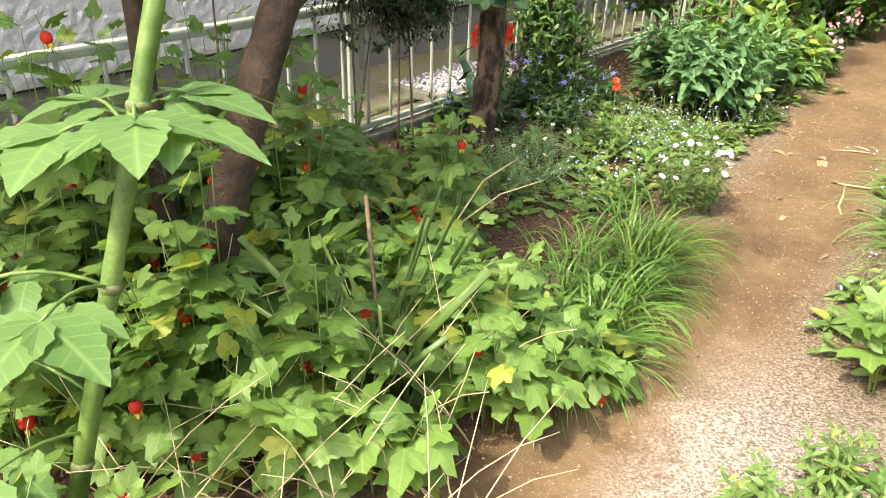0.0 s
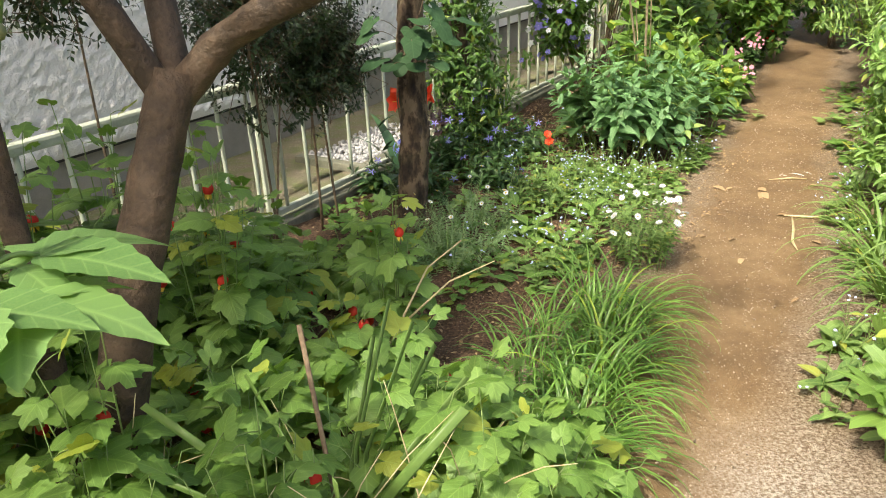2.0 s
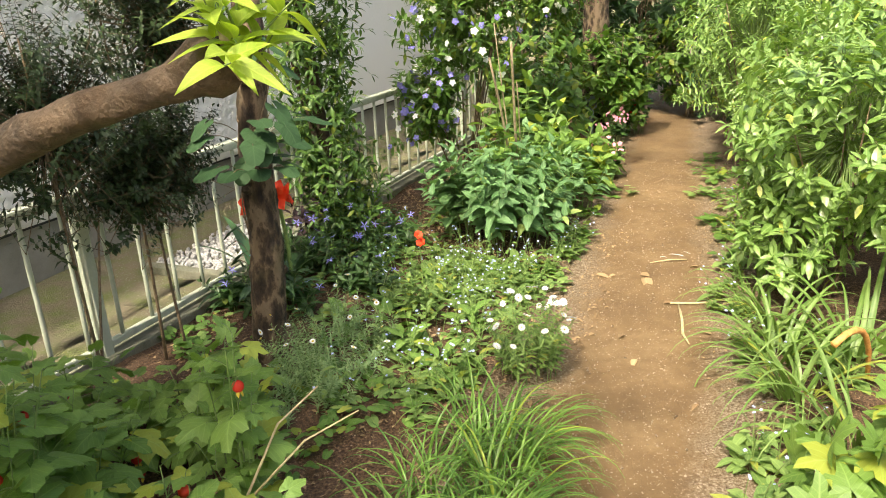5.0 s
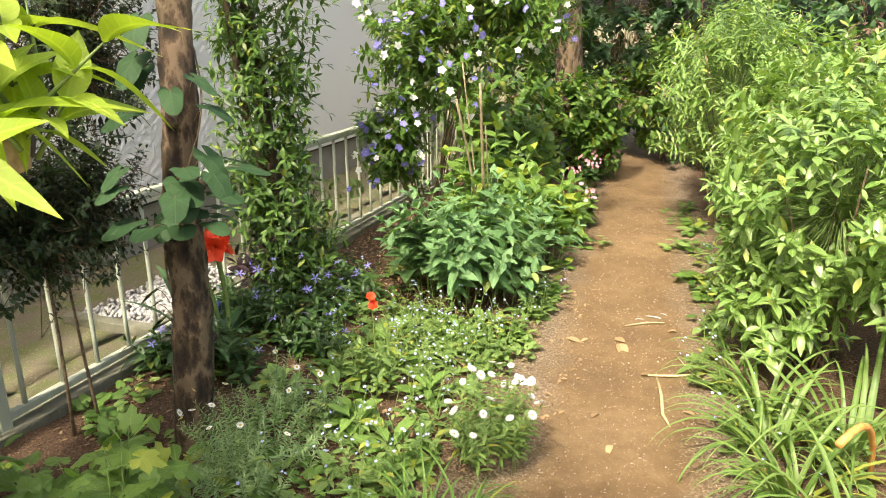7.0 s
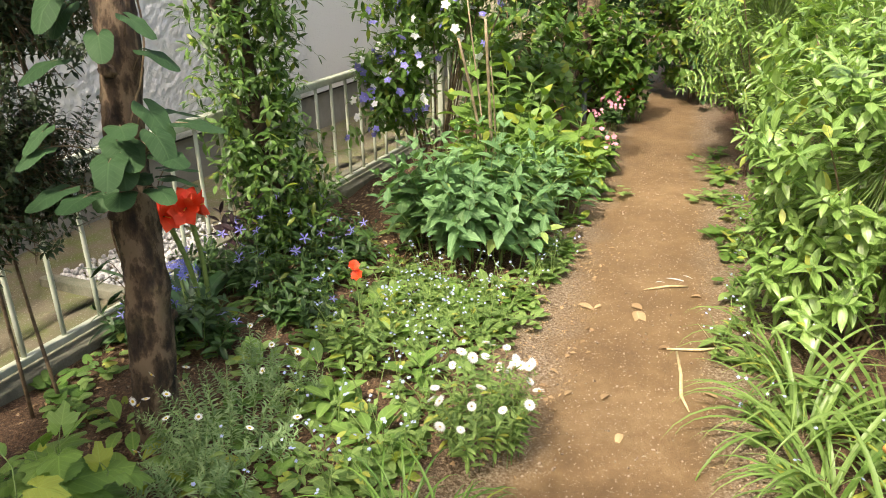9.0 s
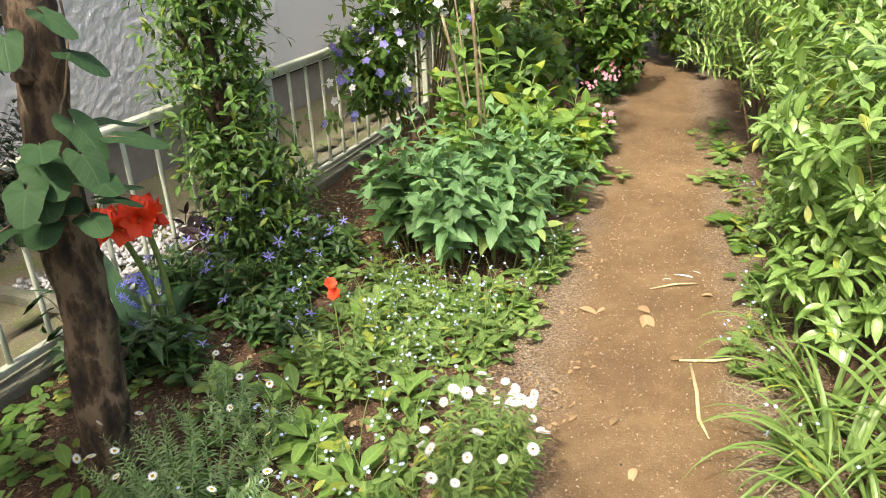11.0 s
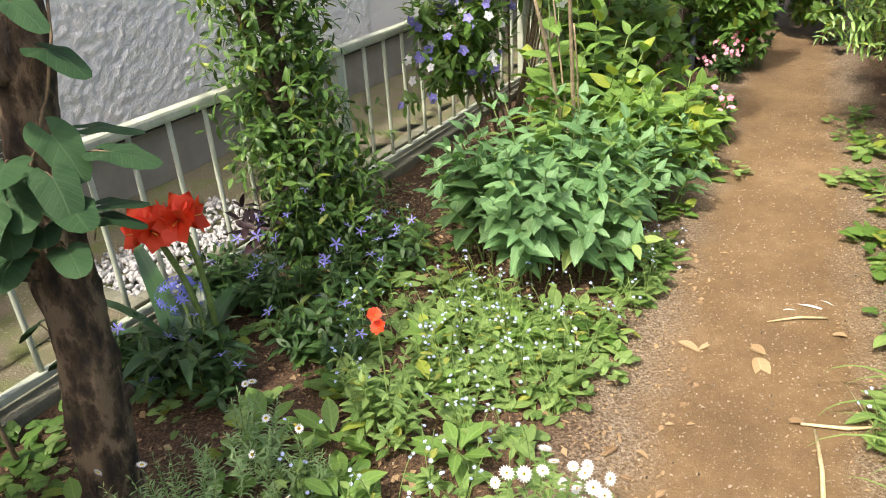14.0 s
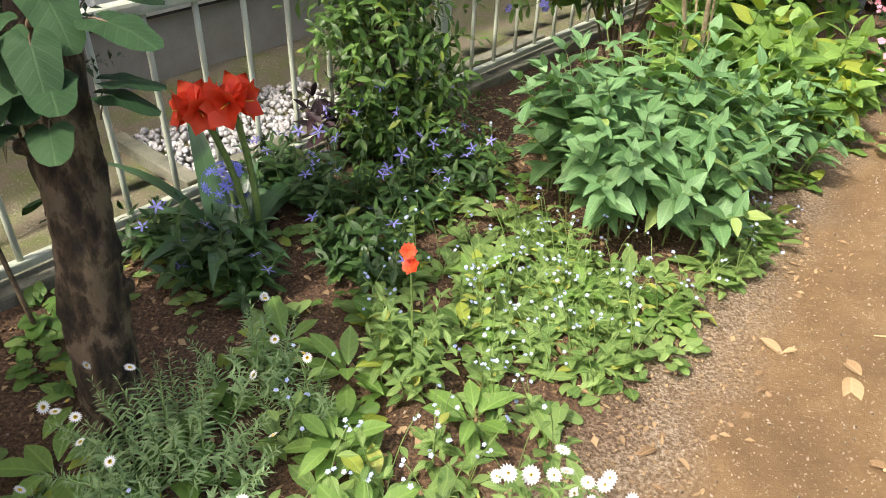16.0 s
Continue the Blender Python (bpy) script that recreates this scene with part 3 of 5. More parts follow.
# leaf shapes, one long
ABU = [lobed((0, 0.95, -0.95), (0.55, 0.30, 0.30), 0.42, 0.42, 0.05, 0.25), lobed((0, 0.85, -0.85, 1.9, -1.9), (0.55, 0.34, 0.34, 0.12, 0.12), 0.36, 0.42, 0.06, 0.4),
       lobed((0, 1.0, -1.0), (0.62, 0.18, 0.18), 0.5, 0.40, 0.04, 0.1), lobed((0.05, 0.9, -1.0), (0.5, 0.36, 0.25), 0.4, 0.44, 0.05, 0.55),
       lobed((0, 1.1, -1.1), (0.42, 0.10, 0.10), 0.55, 0.46, 0.04, 0.2), lobed((0, 1.1, -1.1), (0.48, 0.14, 0.14), 0.5, 0.44, 0.05, 0.45)]
MAPLE = [lobed((0, 0.95, -0.95, 1.9, -1.9), (0.55, 0.45, 0.45, 0.28, 0.28), 0.3, 0.38, 0.07, 0.2), lobed((0, 0.95, -0.95, 1.9, -1.9), (0.5, 0.42, 0.42, 0.3, 0.3), 0.34, 0.40, 0.06, 0.35)]
HEART = [lobed((0,), (0.55,), 0.55, 0.45, 0.0, 0.2, 26), lobed((0,), (0.5,), 0.65, 0.45, 0.0, 0.4, 26)]
MINT = [lance(0.50, 8, 0.22, 0.25, 0.7, 0.06), lance(0.45, 8, 0.15, 0.45, 0.7, 0.06), lance(0.52, 8, 0.3, 0.12, 0.68, 0.06)]
OVAL = [lance(0.36, 6, 0.25, 0.2, 0.95), lance(0.33, 6, 0.35, 0.4, 0.95), lance(0.38, 6, 0.15, 0.1, 0.95, 0, 0.3)]
BROAD = [lance(0.58, 7, 0.2, 0.3, 0.75), lance(0.55, 7, 0.3, 0.5, 0.75), lance(0.6, 7, 0.12, 0.15, 0.75)]
TINY = [lance(0.5, 2, 0.2, 0.2, 0.9), lance(0.45, 2, 0.3, 0.3, 0.9)]
SPOON = [lance(0.42, 6, 0.25, 0.35, 1.25, 0, 0, 0.1), lance(0.38, 6, 0.35, 0.55, 1.3, 0, 0.2, 0.1), lance(0.46, 6, 0.15, 0.15, 1.15, 0, 0, 0.1)]
BLADES = [blade(0.024, 8, 1.25, 0.4, 0.4, 0.5), blade(0.02, 8, 1.35, 0.4, 0.4, 0.8), blade(0.026, 8, 1.05, 0.4, 0.4, 0.3), blade(0.018, 8, 1.1, 0.4, 0.4, 1.1)]
LILY = [blade(0.036, 9, 1.1, 0.5, 0.5, 0.6), blade(0.032, 9, 1.3, 0.5, 0.5, 0.9), blade(0.04, 9, 0.9, 0.5, 0.5, 0.4)]
CURLY = [lance(0.44, 8, 0.35, 0.8, 0.95), lance(0.4, 8, 0.4, 1.2, 0.95), lance(0.46, 8, 0.35, 0.5, 0.9, 0, 0.4)]
STRAP = [blade(0.16, 8, 0.8, 0.25, 0.35, 0.6), blade(0.14, 8, 1.0, 0.25, 0.35, 0.8), blade(0.15, 8, 0.5, 0.2, 0.35, 0.4)]


# ---- large structure ----
def ground():
    """One sheet: fine over the garden, coarse to the horizon."""
    far = np.array([5, 12, 40, 120, 400.0])
    ss = np.concatenate([-2 - far[::-1], np.arange(-2, 10.01, 0.05), 10 + far])
    ds = np.concatenate([-5 - far[::-1], np.arange(-5, -2.9, 0.15), np.arange(-2.9, 1.6, 0.04), 1.6 + far])
    v, uv = [], []
    for s in ss:
        for d in ds:
            p = P(s, d)
            inside = -2 < s < 10 and -5 < d < 1.6
            z = ground_z(s, d) if inside else 0.0
            v.append((p.x, p.y, z))
            uv.append((s, d))
    me = mesh_of("ground", v, grid_tris(len(ss), len(ds))[:, ::-1], M_GROUND, uv)
    return tagged(new("ground", me), "trodden sandy garden path between crumbly planted soil beds", "ground", kind="structure")


GROUND = ground()


def slab(name, s0, s1, d0, d1, z0, z1, material, label, category, bevel=0.006):
    me = mesh_of(name, *moved(box(d1 - d0, s1 - s0, z1 - z0, bevel), np.eye(4))[:2], material, smooth=False)
    ob = new(name, me)
    c = P((s0 + s1) / 2, (d0 + d1) / 2, (z0 + z1) / 2)
    ob.matrix_world = Matrix.Translation(c) @ Matrix.Rotation(RZ, 4, "Z")
    return tagged(ob, label, category, kind="structure")


slab("wall_house", -4, 11, -4.0, -3.75, 0.34, 5.0, M_WALL, "rough white stucco house wall above its footing", "wall")


def stucco():
    """The visible face of the house wall as thrown plaster, lumpy in the round."""
    ss, zs = np.arange(-0.5, 7.3, 0.014), np.arange(0.35, 2.2, 0.014)
    v = []
    for s in ss:
        for z in zs:
            q = Vector((s, z, 0.0))
            edge = min(1, (z - 0.35) * 30, (s + 0.5) * 30, (7.28 - s) * 30, (2.19 - z) * 30)
            h = 0.004 + edge * (0.012 + 0.012 * noise.noise(q * 26) + 0.007 * noise.noise(q * 60))
            v.append(P(s, -3.75 + h, z))
    ob = new("wall_render", mesh_of("wall_render", [tuple(p) for p in v], grid_tris(len(ss), len(zs)), M_WALL))
    return tagged(ob, "lumpy thrown white plaster on the house wall", "wall", kind="structure")


stucco()
slab("foundation", -4, 11, -4.0, -3.79, -0.1, 0.325, M_BASE, "bare grey concrete foundation of the house wall", "foundation")
# Thin black strip in place of the shadow line beneath the proud plaster.
slab("wall_flashing", -4, 11, -3.79, -3.757, 0.325, 0.338, M_BLACK, "black strip standing for the shadow line under the stucco wall", "trim", 0.001)
slab("kerb", -4, 8.5, -2.62, -2.49, -0.1, 0.065, M_KERB, "low mossy concrete kerb that carries the fence", "kerb", 0.012)
slab("drain_edging", 3.93, 4.0, -3.3, -2.72, -0.05, 0.045, M_KERB, "short concrete edging across the gravel strip", "edging", 0.008)
slab("gravel_edging", 4.0, 6.4, -2.79, -2.72, -0.05, 0.045, M_KERB, "long concrete edging beside the white gravel strip", "edging", 0.008)


def fence():
    """Painted metal fence: flat top rail, low rail, round balusters, square posts."""
    ob = thing("fence", 3.0, -2.555, 0.06, "low cream-painted metal fence with thin upright bars on a kerb", "fence")
    rot = np.array(Matrix.Rotation(RZ, 4, "Z"))

    def local(ds, z):
        m = rot.copy()
        m[:3, 3] = np.array(U) * ds + np.array([0, 0, z])
        return m
    s0, s1 = -6.0, 5.5
    top, lowr = Acc().put(box(0.055, s1 - s0, 0.045, 0.012)), Acc().put(box(0.035, s1 - s0, 0.03, 0.006))
    part("top_rail", top.mesh("top_rail", M_RAIL, False), ob, "weathered flat top rail", local((s0 + s1) / 2, 0.725))
    part("bottom_rail", lowr.mesh("bottom_rail", M_RAIL, False), ob, "", local((s0 + s1) / 2, 0.045))
    bar = Acc().put(tube([(0, 0, 0.05), (0, 0, 0.2), (0, 0, 0.45), (0, 0, 0.71)], 0.0105, 8)).mesh("baluster", M_FENCE)
    post = Acc().put(box(0.05, 0.05, 0.72, 0.006)).mesh("post", M_FENCE, False)
    posts = (-4.61, -2.33, -0.05, 2.23, 4.51)
    for q in posts:
        part("post", post, ob, "", local(q, 0.345))
    for k in range(-33, 30):
        s = 0.245 + 0.1855 * k
        if s0 < s < s1 and min(abs(s - q) for q in posts) > 0.05:
            part("baluster", bar, ob, "", local(s, 0.0))


fence()


def gravel():
    st = [ball(1, 4, 6, R(0.8, 1.2), R(0.7, 1.1), R(0.5, 0.8)) for _ in range(6)]
    ob = thing("gravel_strip", 4.5, -3.0, 0, "strip of loose white gravel stones behind the fence", "gravel", kind="stuff")
    for i in range(6):
        st[i][0][:] *= 1 + rng.uniform(-0.15, 0.15, st[i][0].shape)
    mats = []
    for i in range(900):
        p = P(R(4.0, 4.95), R(-3.28, -2.8), R(0.0, 0.03)) - P(4.5, -3.0)
        mats.append(place(np.array(p), rng.normal(size=3), rng.normal(size=3), R(0.009, 0.019)))
    for i, m in enumerate(mats[:250]):
        m[:3, 3] = np.array(P(R(4.0, 4.6), R(-3.2, -2.8), R(0.022, 0.035)) - P(4.5, -3.0))
    leaves_on(ob, "stone", st, mats, M_STONE, 0, rest="stones")


gravel()


# ---- woody plants ----
def world_to(ob, pts):
    return [np.array(Vector(p) - ob.location) for p in pts]


def curve(ob, rows, n):
    """A smooth line through places along, across and up, in a thing's own coordinates."""
    q = np.array([np.array(P(*r) - ob.location) for r in rows])
    t, x = np.linspace(0, len(q) - 1, n), np.arange(len(q))
    line = np.stack([np.interp(t, x, q[:, k]) for k in range(3)], 1)
    for _ in range(3):
        line[1:-1] = line[1:-1] * 0.5 + (line[2:] + line[:-2]) * 0.25
    return line


def tree_cut():
    """Hard-pruned tree by the path, its trunk forked, one long limb reaching over the bed to a cut stump with fresh shoots."""
    ob = thing("pruned_tree", 1.1, -1.4, 0, "hard-pruned small tree with forked smooth trunk and sawn limb", "tree")
    line = curve(ob, [(1.1, -1.4, -0.05), (1.2, -1.37, 0.35), (1.30, -1.35, 0.68), (1.43, -1.35, 0.95), (1.54, -1.34, 1.18)], 18)
    part("trunk", Acc().put(tube(line, np.linspace(0.064, 0.052, 18), 14, 0.05)).mesh("trunk", M_TRUNK), ob)
    line = curve(ob, [(1.53, -1.36, 1.10), (1.6, -1.26, 1.24), (1.61, -1.08, 1.325), (1.61, -0.89, 1.385), (1.62, -0.74, 1.42), (1.64, -0.66, 1.455)], 22)
    lb = part("limb", Acc().put(tube(line, np.concatenate([np.linspace(0.042, 0.022, 17), [0.025, 0.031, 0.038, 0.040, 0.031]]), 16, 0.13)).mesh("limb", M_TRUNK), ob)
    part("cut_face", Acc().put(ball(0.037, 5, 10, 1, 1, 0.3), place(line[-1], (0, 1, 0.3), np.array(N) + (0, 0, 0.1))).mesh("cut_face", M_CUT), lb, "pale sawn end")
    for rows in ([(1.53, -1.36, 1.10), (1.46, -1.42, 1.32), (1.33, -1.5, 1.6), (1.25, -1.6, 2.3)], [(1.55, -1.35, 1.14), (1.66, -1.5, 1.4), (1.75, -1.65, 1.8), (1.8, -1.75, 2.4)],
                 [(1.18, -1.55, 0.0), (1.3, -1.75, 0.8), (1.36, -1.85, 1.4), (1.4, -1.9, 2.3)]):
        part("limb", Acc().put(tube(curve(ob, rows, 14), np.linspace(0.038, 0.024, 14), 10, 0.06)).mesh("limb", M_TRUNK), ob)
    mats, st = [], Acc()
    end = line[-1]
    for i in range(13):
        d = unit(np.array(N) * R(-0.3, 0.8) + np.array(U) * R(-0.8, 0.5) + (0, 0, R(0.1, 1.4)))
        b0 = end + np.array([R(-0.03, 0.03), R(-0.03, 0.03), R(-0.03, 0.03)])
        ln = R(0.03, 0.09)
        shoot(st, mats, b0, b0 + d * ln * 0.5, b0 + d * ln, 0.0025, 2, 0.07, 2, 0.7, 0.3, 0.45, 0.9)
    part("shoot_tangle", st.mesh("shoots", M_STEM), ob, kind="stuff")
    leaves_on(ob, "shoot", CURLY, mats, L_SHOOT, 200)
    # Unseen canopies overhead, added to shade the left bed and dapple the path.
    st, mats = Acc(), []
    for i in range(470):
        v = unit(rng.normal(size=3)) * R(0.5, 1.0)
        k = 0 if i < 290 else 1 if i < 440 else 2
        mid, wide = (((0.7, -2.05, 2.6), (1.2, 0.75, 0.5)), ((-0.5, -1.95, 2.45), (0.85, 0.55, 0.45)), ((1.45, -0.75, 2.45), (0.95, 0.42, 0.3)))[k]
        p = np.array(P(*mid) - ob.location) + np.array(U) * v[0] * wide[0] + np.array(N) * v[1] * wide[1] + (0, 0, v[2] * wide[2])
        o = np.array(P(1.3, -1.7, 2.2) - ob.location)
        shoot(st, mats, o, (o + p) / 2 + (0, 0, 0.15), p, 0.008 if k < 2 else 0.005, 9 if k < 2 else 6, 0.11, 2, 1.0, 0.35 if k < 2 else 0.6)
    cr = part("crown", st.mesh("crown", M_TRUNK), ob, kind="stuff")
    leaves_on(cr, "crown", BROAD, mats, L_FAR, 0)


tree_cut()


def trunk_tree():
    """Dark flaking trunk beside the fence with a vine of round leaves round it."""
    ob = thing("dark_tree", 3.14, -1.82, 0, "small tree with dark flaking bark and a leafless lower trunk", "tree")
    path = curve(ob, [(3.13, -1.83, -0.05), (3.15, -1.81, 0.3), (3.18, -1.80, 0.6), (3.21, -1.83, 0.9), (3.26, -1.83, 1.24), (3.33, -1.86, 1.7), (3.4, -1.88, 2.8)], 120)
    sh = tube(path, np.linspace(0.070, 0.052, 120), 28, 0.02)
    mid = np.array([path[np.argmin(np.sum((path - q) ** 2, 1))] for q in sh[0]])
    for i, q in enumerate(sh[0]):
        w = Vector((q[0], q[1], q[2] * 0.55))
        lump = 0.16 * noise.noise(w * 9) + 0.16 * max(0, noise.noise(w * 24 + Vector((5, 1, 0)))) + 0.07 * noise.noise(Vector(q) * 70)
        sh[0][i] = mid[i] + (q - mid[i]) * (1 + lump)
    part("trunk", Acc().put(sh).mesh("trunk", M_BARK), ob)
    for z, a in ((0.42, 0.4), (0.78, -2.2), (0.98, -0.4), (1.2, -1.9)):
        o = path[np.argmin(abs(path[:, 2] - z))]
        e = np.array([math.cos(a), math.sin(a), 0.35])
        part("branch_stub", Acc().put(tube([o + e * 0.03, o + e * 0.07, o + e * 0.085, o + e * 0.088], [0.026, 0.019, 0.016, 0.006], 9, 0.12)).mesh("branch_stub", M_BARK), ob)
    st, mats = Acc(), []
    for tip in ((0.5, 0.3, 2.9), (-0.5, 0.4, 3.0), (0.2, -0.5, 2.9)):
        part("limb", Acc().put(tube(bezier((0.06, 0.15, 1.9), (tip[0] * 0.3, tip[1] * 0.3, 2.5), tip, 8), np.linspace(0.05, 0.02, 8), 8, 0.05)).mesh("limb", M_BARK), ob)
    v = thing("trunk_vine", 3.2, -1.82, 0, "vine of round dusky leaves wound about the dark trunk", "vine")
    vs, vm = Acc(), []
    near = np.array(ob.location - v.location)
    rise = [path[np.argmin(abs(path[:, 2] - (0.1 + a * 0.19)))] + near for a in np.linspace(0, 9, 60)]
    vs.put(tube([q + (0.072 * math.cos(a), 0.072 * math.sin(a), 0) for q, a in zip(rise, np.linspace(0, 9, 60))], 0.0035, 6))
    for i in range(27):
        z = R(0.88, 1.12) if i < 20 else R(1.25, 1.7)
        a = R(-2.6, 0.6)
        r = R(0.10, 0.25) if i < 20 else R(0.09, 0.18)
        p = np.array([r * math.cos(a), r * math.sin(a), z])
        vm.append(place(p, (math.cos(a), math.sin(a), R(-0.9, 0.1)), (math.cos(a) * 0.6, math.sin(a) * 0.6, 1), R(0.08, 0.115)))
    for i in range(4):
        a = R(2.3, 3.0)
        vm.append(place((R(0.1, 0.2) * math.cos(a), R(0.1, 0.2) * math.sin(a), R(0.45, 0.75)), (math.cos(a), math.sin(a), -0.5), (0, 0, 1), R(0.05, 0.08)))
    for m in vm:
        q = m[:3, 3]
        w = unit((q[0], q[1], 0)) * 0.08
        vs.put(tube(bezier((w[0], w[1], q[2] - 0.05), ((q[0] + w[0]) / 2, (q[1] + w[1]) / 2, q[2] + 0.01), q, 5), 0.0016, 5))
    part("stem_tangle", vs.mesh("stem_tangle", M_STEMB), v, kind="stuff")
    leaves_on(v, "ivy", HEART, vm, L_IVY, 60)


trunk_tree()


def stalk_plant():
    """Tree dahlia: a thick jointed green stalk with large compound leaves."""
    ob = thing("tree_dahlia", 0.46, -0.95, 0, "tall jointed green stalk with large toothed compound leaves", "plant")
    part("stalk", Acc().put(tube([tuple(np.array(U) * 0.36 * z + (0, 0, z)) for z in (-0.05, 0.6, 1.2, 1.8, 2.4)], [0.021, 0.02, 0.019, 0.018, 0.016], 12)).mesh("stalk", M_STALK), ob)
    ring = Acc().put(tube([(0, 0, -0.012), (0, 0, -0.004), (0, 0, 0.004), (0, 0, 0.012)], [0.019, 0.024, 0.024, 0.019], 12)).mesh("node", M_NODE)
    for z in (0.35, 0.72, 1.06, 1.37, 1.7, 2.0):
        m = np.eye(4)
        m[:3, 3] = np.array(U) * 0.36 * z + (0, 0, z)
        part("node", ring, ob, "", m)
    st, mats = Acc(), []
    for az, z, ln in ((-1.1, 1.04, 0.08), (2.5, 1.0, 0.16), (-2.5, 1.0, 0.12), (-0.1, 1.02, 0.08), (0.9, 1.04, 0.1), (-2.7, 0.72, 0.2), (-1.6, 0.72, 0.2), (3.0, 0.5, 0.25), (-1.9, 0.42, 0.22)):
        d = np.array([math.cos(az), math.sin(az), 0.25])
        o = np.array(U) * 0.36 * z + (0, 0, z)
        e = o + d * ln
        st.put(tube(bezier(o, o + (0, 0, 0.05) + d * ln * 0.5, e, 6), 0.004, 6))
        side = np.array([-math.sin(az), math.cos(az), 0])
        mats.append(place(e, d * 1.0 - (0, 0, 0.22), (0, 0, 1), R(0.20, 0.24)))
        for k in (-1, 1):
            mats.append(place(e, d * 0.55 + side * k - (0, 0, 0.12), (0, 0, 1), R(0.17, 0.21)))
            mats.append(place(e - d * ln * 0.3, d * 0.1 + side * k - (0, 0, 0.12), (0, 0, 1), R(0.11, 0.14)))
    part("leafstalk_work", st.mesh("leafstalk_work", M_STALK), ob, kind="stuff")
    leaves_on(ob, "dahlia", [lance(0.55, 12, 0.18, 0.2, 0.72, 0.07), lance(0.5, 12, 0.12, 0.35, 0.72, 0.07)], mats, L_DAHLIA, 80)


stalk_plant()


def lantern_flower():
    """Red lantern calyx over yellow petals, hanging."""
    a = Acc()
    a.put(moved(ball(0.017, 6, 10, 1, 1, 1.05), place((0, 0, -0.03), (0, 1, 0))), None, 0)
    for k in range(5):
        th = k * 1.257
        a.put(lance(0.5, 4, 0.2, 0.1, 0.8), place((0.006 * math.cos(th), 0.006 * math.sin(th), -0.042), (0.35 * math.cos(th), 0.35 * math.sin(th), -1), (math.cos(th), math.sin(th), 0.2), 0.02)[None], 1)
    a.put(tube([(0, 0, -0.05), (0, 0, -0.07)], 0.002, 5), None, 2)
    a.put(tube([(0, 0, 0.03), (0, 0.003, 0.0), (0, 0, -0.015)], 0.0012, 5), None, 3)
    return a.mesh("flower", [F_RED, F_YELLOW, M_STEMB, M_STEM])


LANTERN = lantern_flower()


def abutilon(s, d, height, radius, shoots, size=0.115, flowers=5, lean=(0, 0), nodes_n=6):
    ob, tips, mats = shrub("abutilon", s, d, "sprawling green lobed-leaf abutilon with red hanging lantern flowers", "shrub", radius, height, shoots, ABU, L_ABU, size, nodes_n, 1, 30,
                           group="abutilon bushes beside the path", r0=0.0035, low=0.45, base_r=0.6, lean=lean, lift=-0.3, start=0.2, small_tip=0.5, petiole=0.05)
    pick = rng.choice(len(mats), flowers, replace=False)
    for i in pick:
        m = np.eye(4)
        m[:3, :3] = np.array(Euler((R(-0.35, 0.35), R(-0.35, 0.35), R(0, 6))).to_matrix()) * R(0.9, 1.2)
        m[:3, 3] = mats[i][:3, 3] + np.array([R(-0.03, 0.03), R(-0.03, 0.03), -0.01])
        part("flower", LANTERN, ob, "red and yellow lantern flower", m)


for row in ((0.45, -0.85, 0.50, 0.34, 9), (0.62, -1.50, 0.80, 0.40, 20), (1.12, -0.80, 0.72, 0.28, 19), (1.35, -1.75, 0.74, 0.38, 20), (1.60, -0.78, 0.58, 0.26, 18),
            (1.95, -1.25, 0.46, 0.30, 16), (2.05, -1.80, 0.52, 0.36, 19), (0.05, -1.35, 0.72, 0.42, 18), (1.0, -2.15, 0.70, 0.34, 15), (1.75, -2.25, 0.55, 0.34, 15),
            (0.85, -1.15, 0.50, 0.32, 8), (1.45, -1.2, 0.52, 0.30, 17), (-0.30, -0.85, 0.62, 0.34, 14), (1.93, -0.84, 0.36, 0.20, 11), (0.3, -2.2, 0.9, 0.35, 12), (2.4, -2.1, 0.42, 0.3, 13), (1.7, -1.55, 0.5, 0.3, 15)):
    abutilon(*row)
abutilon(2.25, -1.30, 0.70, 0.14, 9, 0.085, 2)
abutilon(0.55, -2.0, 1.35, 0.35, 9, 0.1, 6)
abutilon(1.9, -1.75, 1.05, 0.25, 9, 0.09, 4)
abutilon(2.6, -1.75, 0.34, 0.22, 11, 0.09, 2)
abutilon(0.95, -1.12, 0.88, 0.2, 10, 0.105, 3)
abutilon(1.12, -1.25, 0.86, 0.16, 9, 0.10, 2)
abutilon(2.62, -1.65, 0.40, 0.17, 13, 0.12, 2)
abutilon(1.72, -2.05, 0.98, 0.40, 24, 0.115, 4)
abutilon(1.2, -2.15, 1.02, 0.40, 22, 0.115, 4)
abutilon(2.05, -2.05, 0.72, 0.32, 18, 0.11, 2)
abutilon(1.75, -1.62, 1.15, 0.26, 12, 0.10, 3)
abutilon(1.35, -1.95, 1.2, 0.36, 15, 0.11, 4)
abutilon(0.95, -1.65, 1.05, 0.30, 14, 0.115, 4)
abutilon(0.75, -2.15, 1.2, 0.34, 12, 0.11, 3)
abutilon(1.62, -0.58, 0.5, 0.24, 15, 0.10, 3)
abutilon(1.95, -0.52, 0.34, 0.2, 11, 0.09, 2)
abutilon(1.2, -0.66, 0.40, 0.22, 7, 0.12, 2)


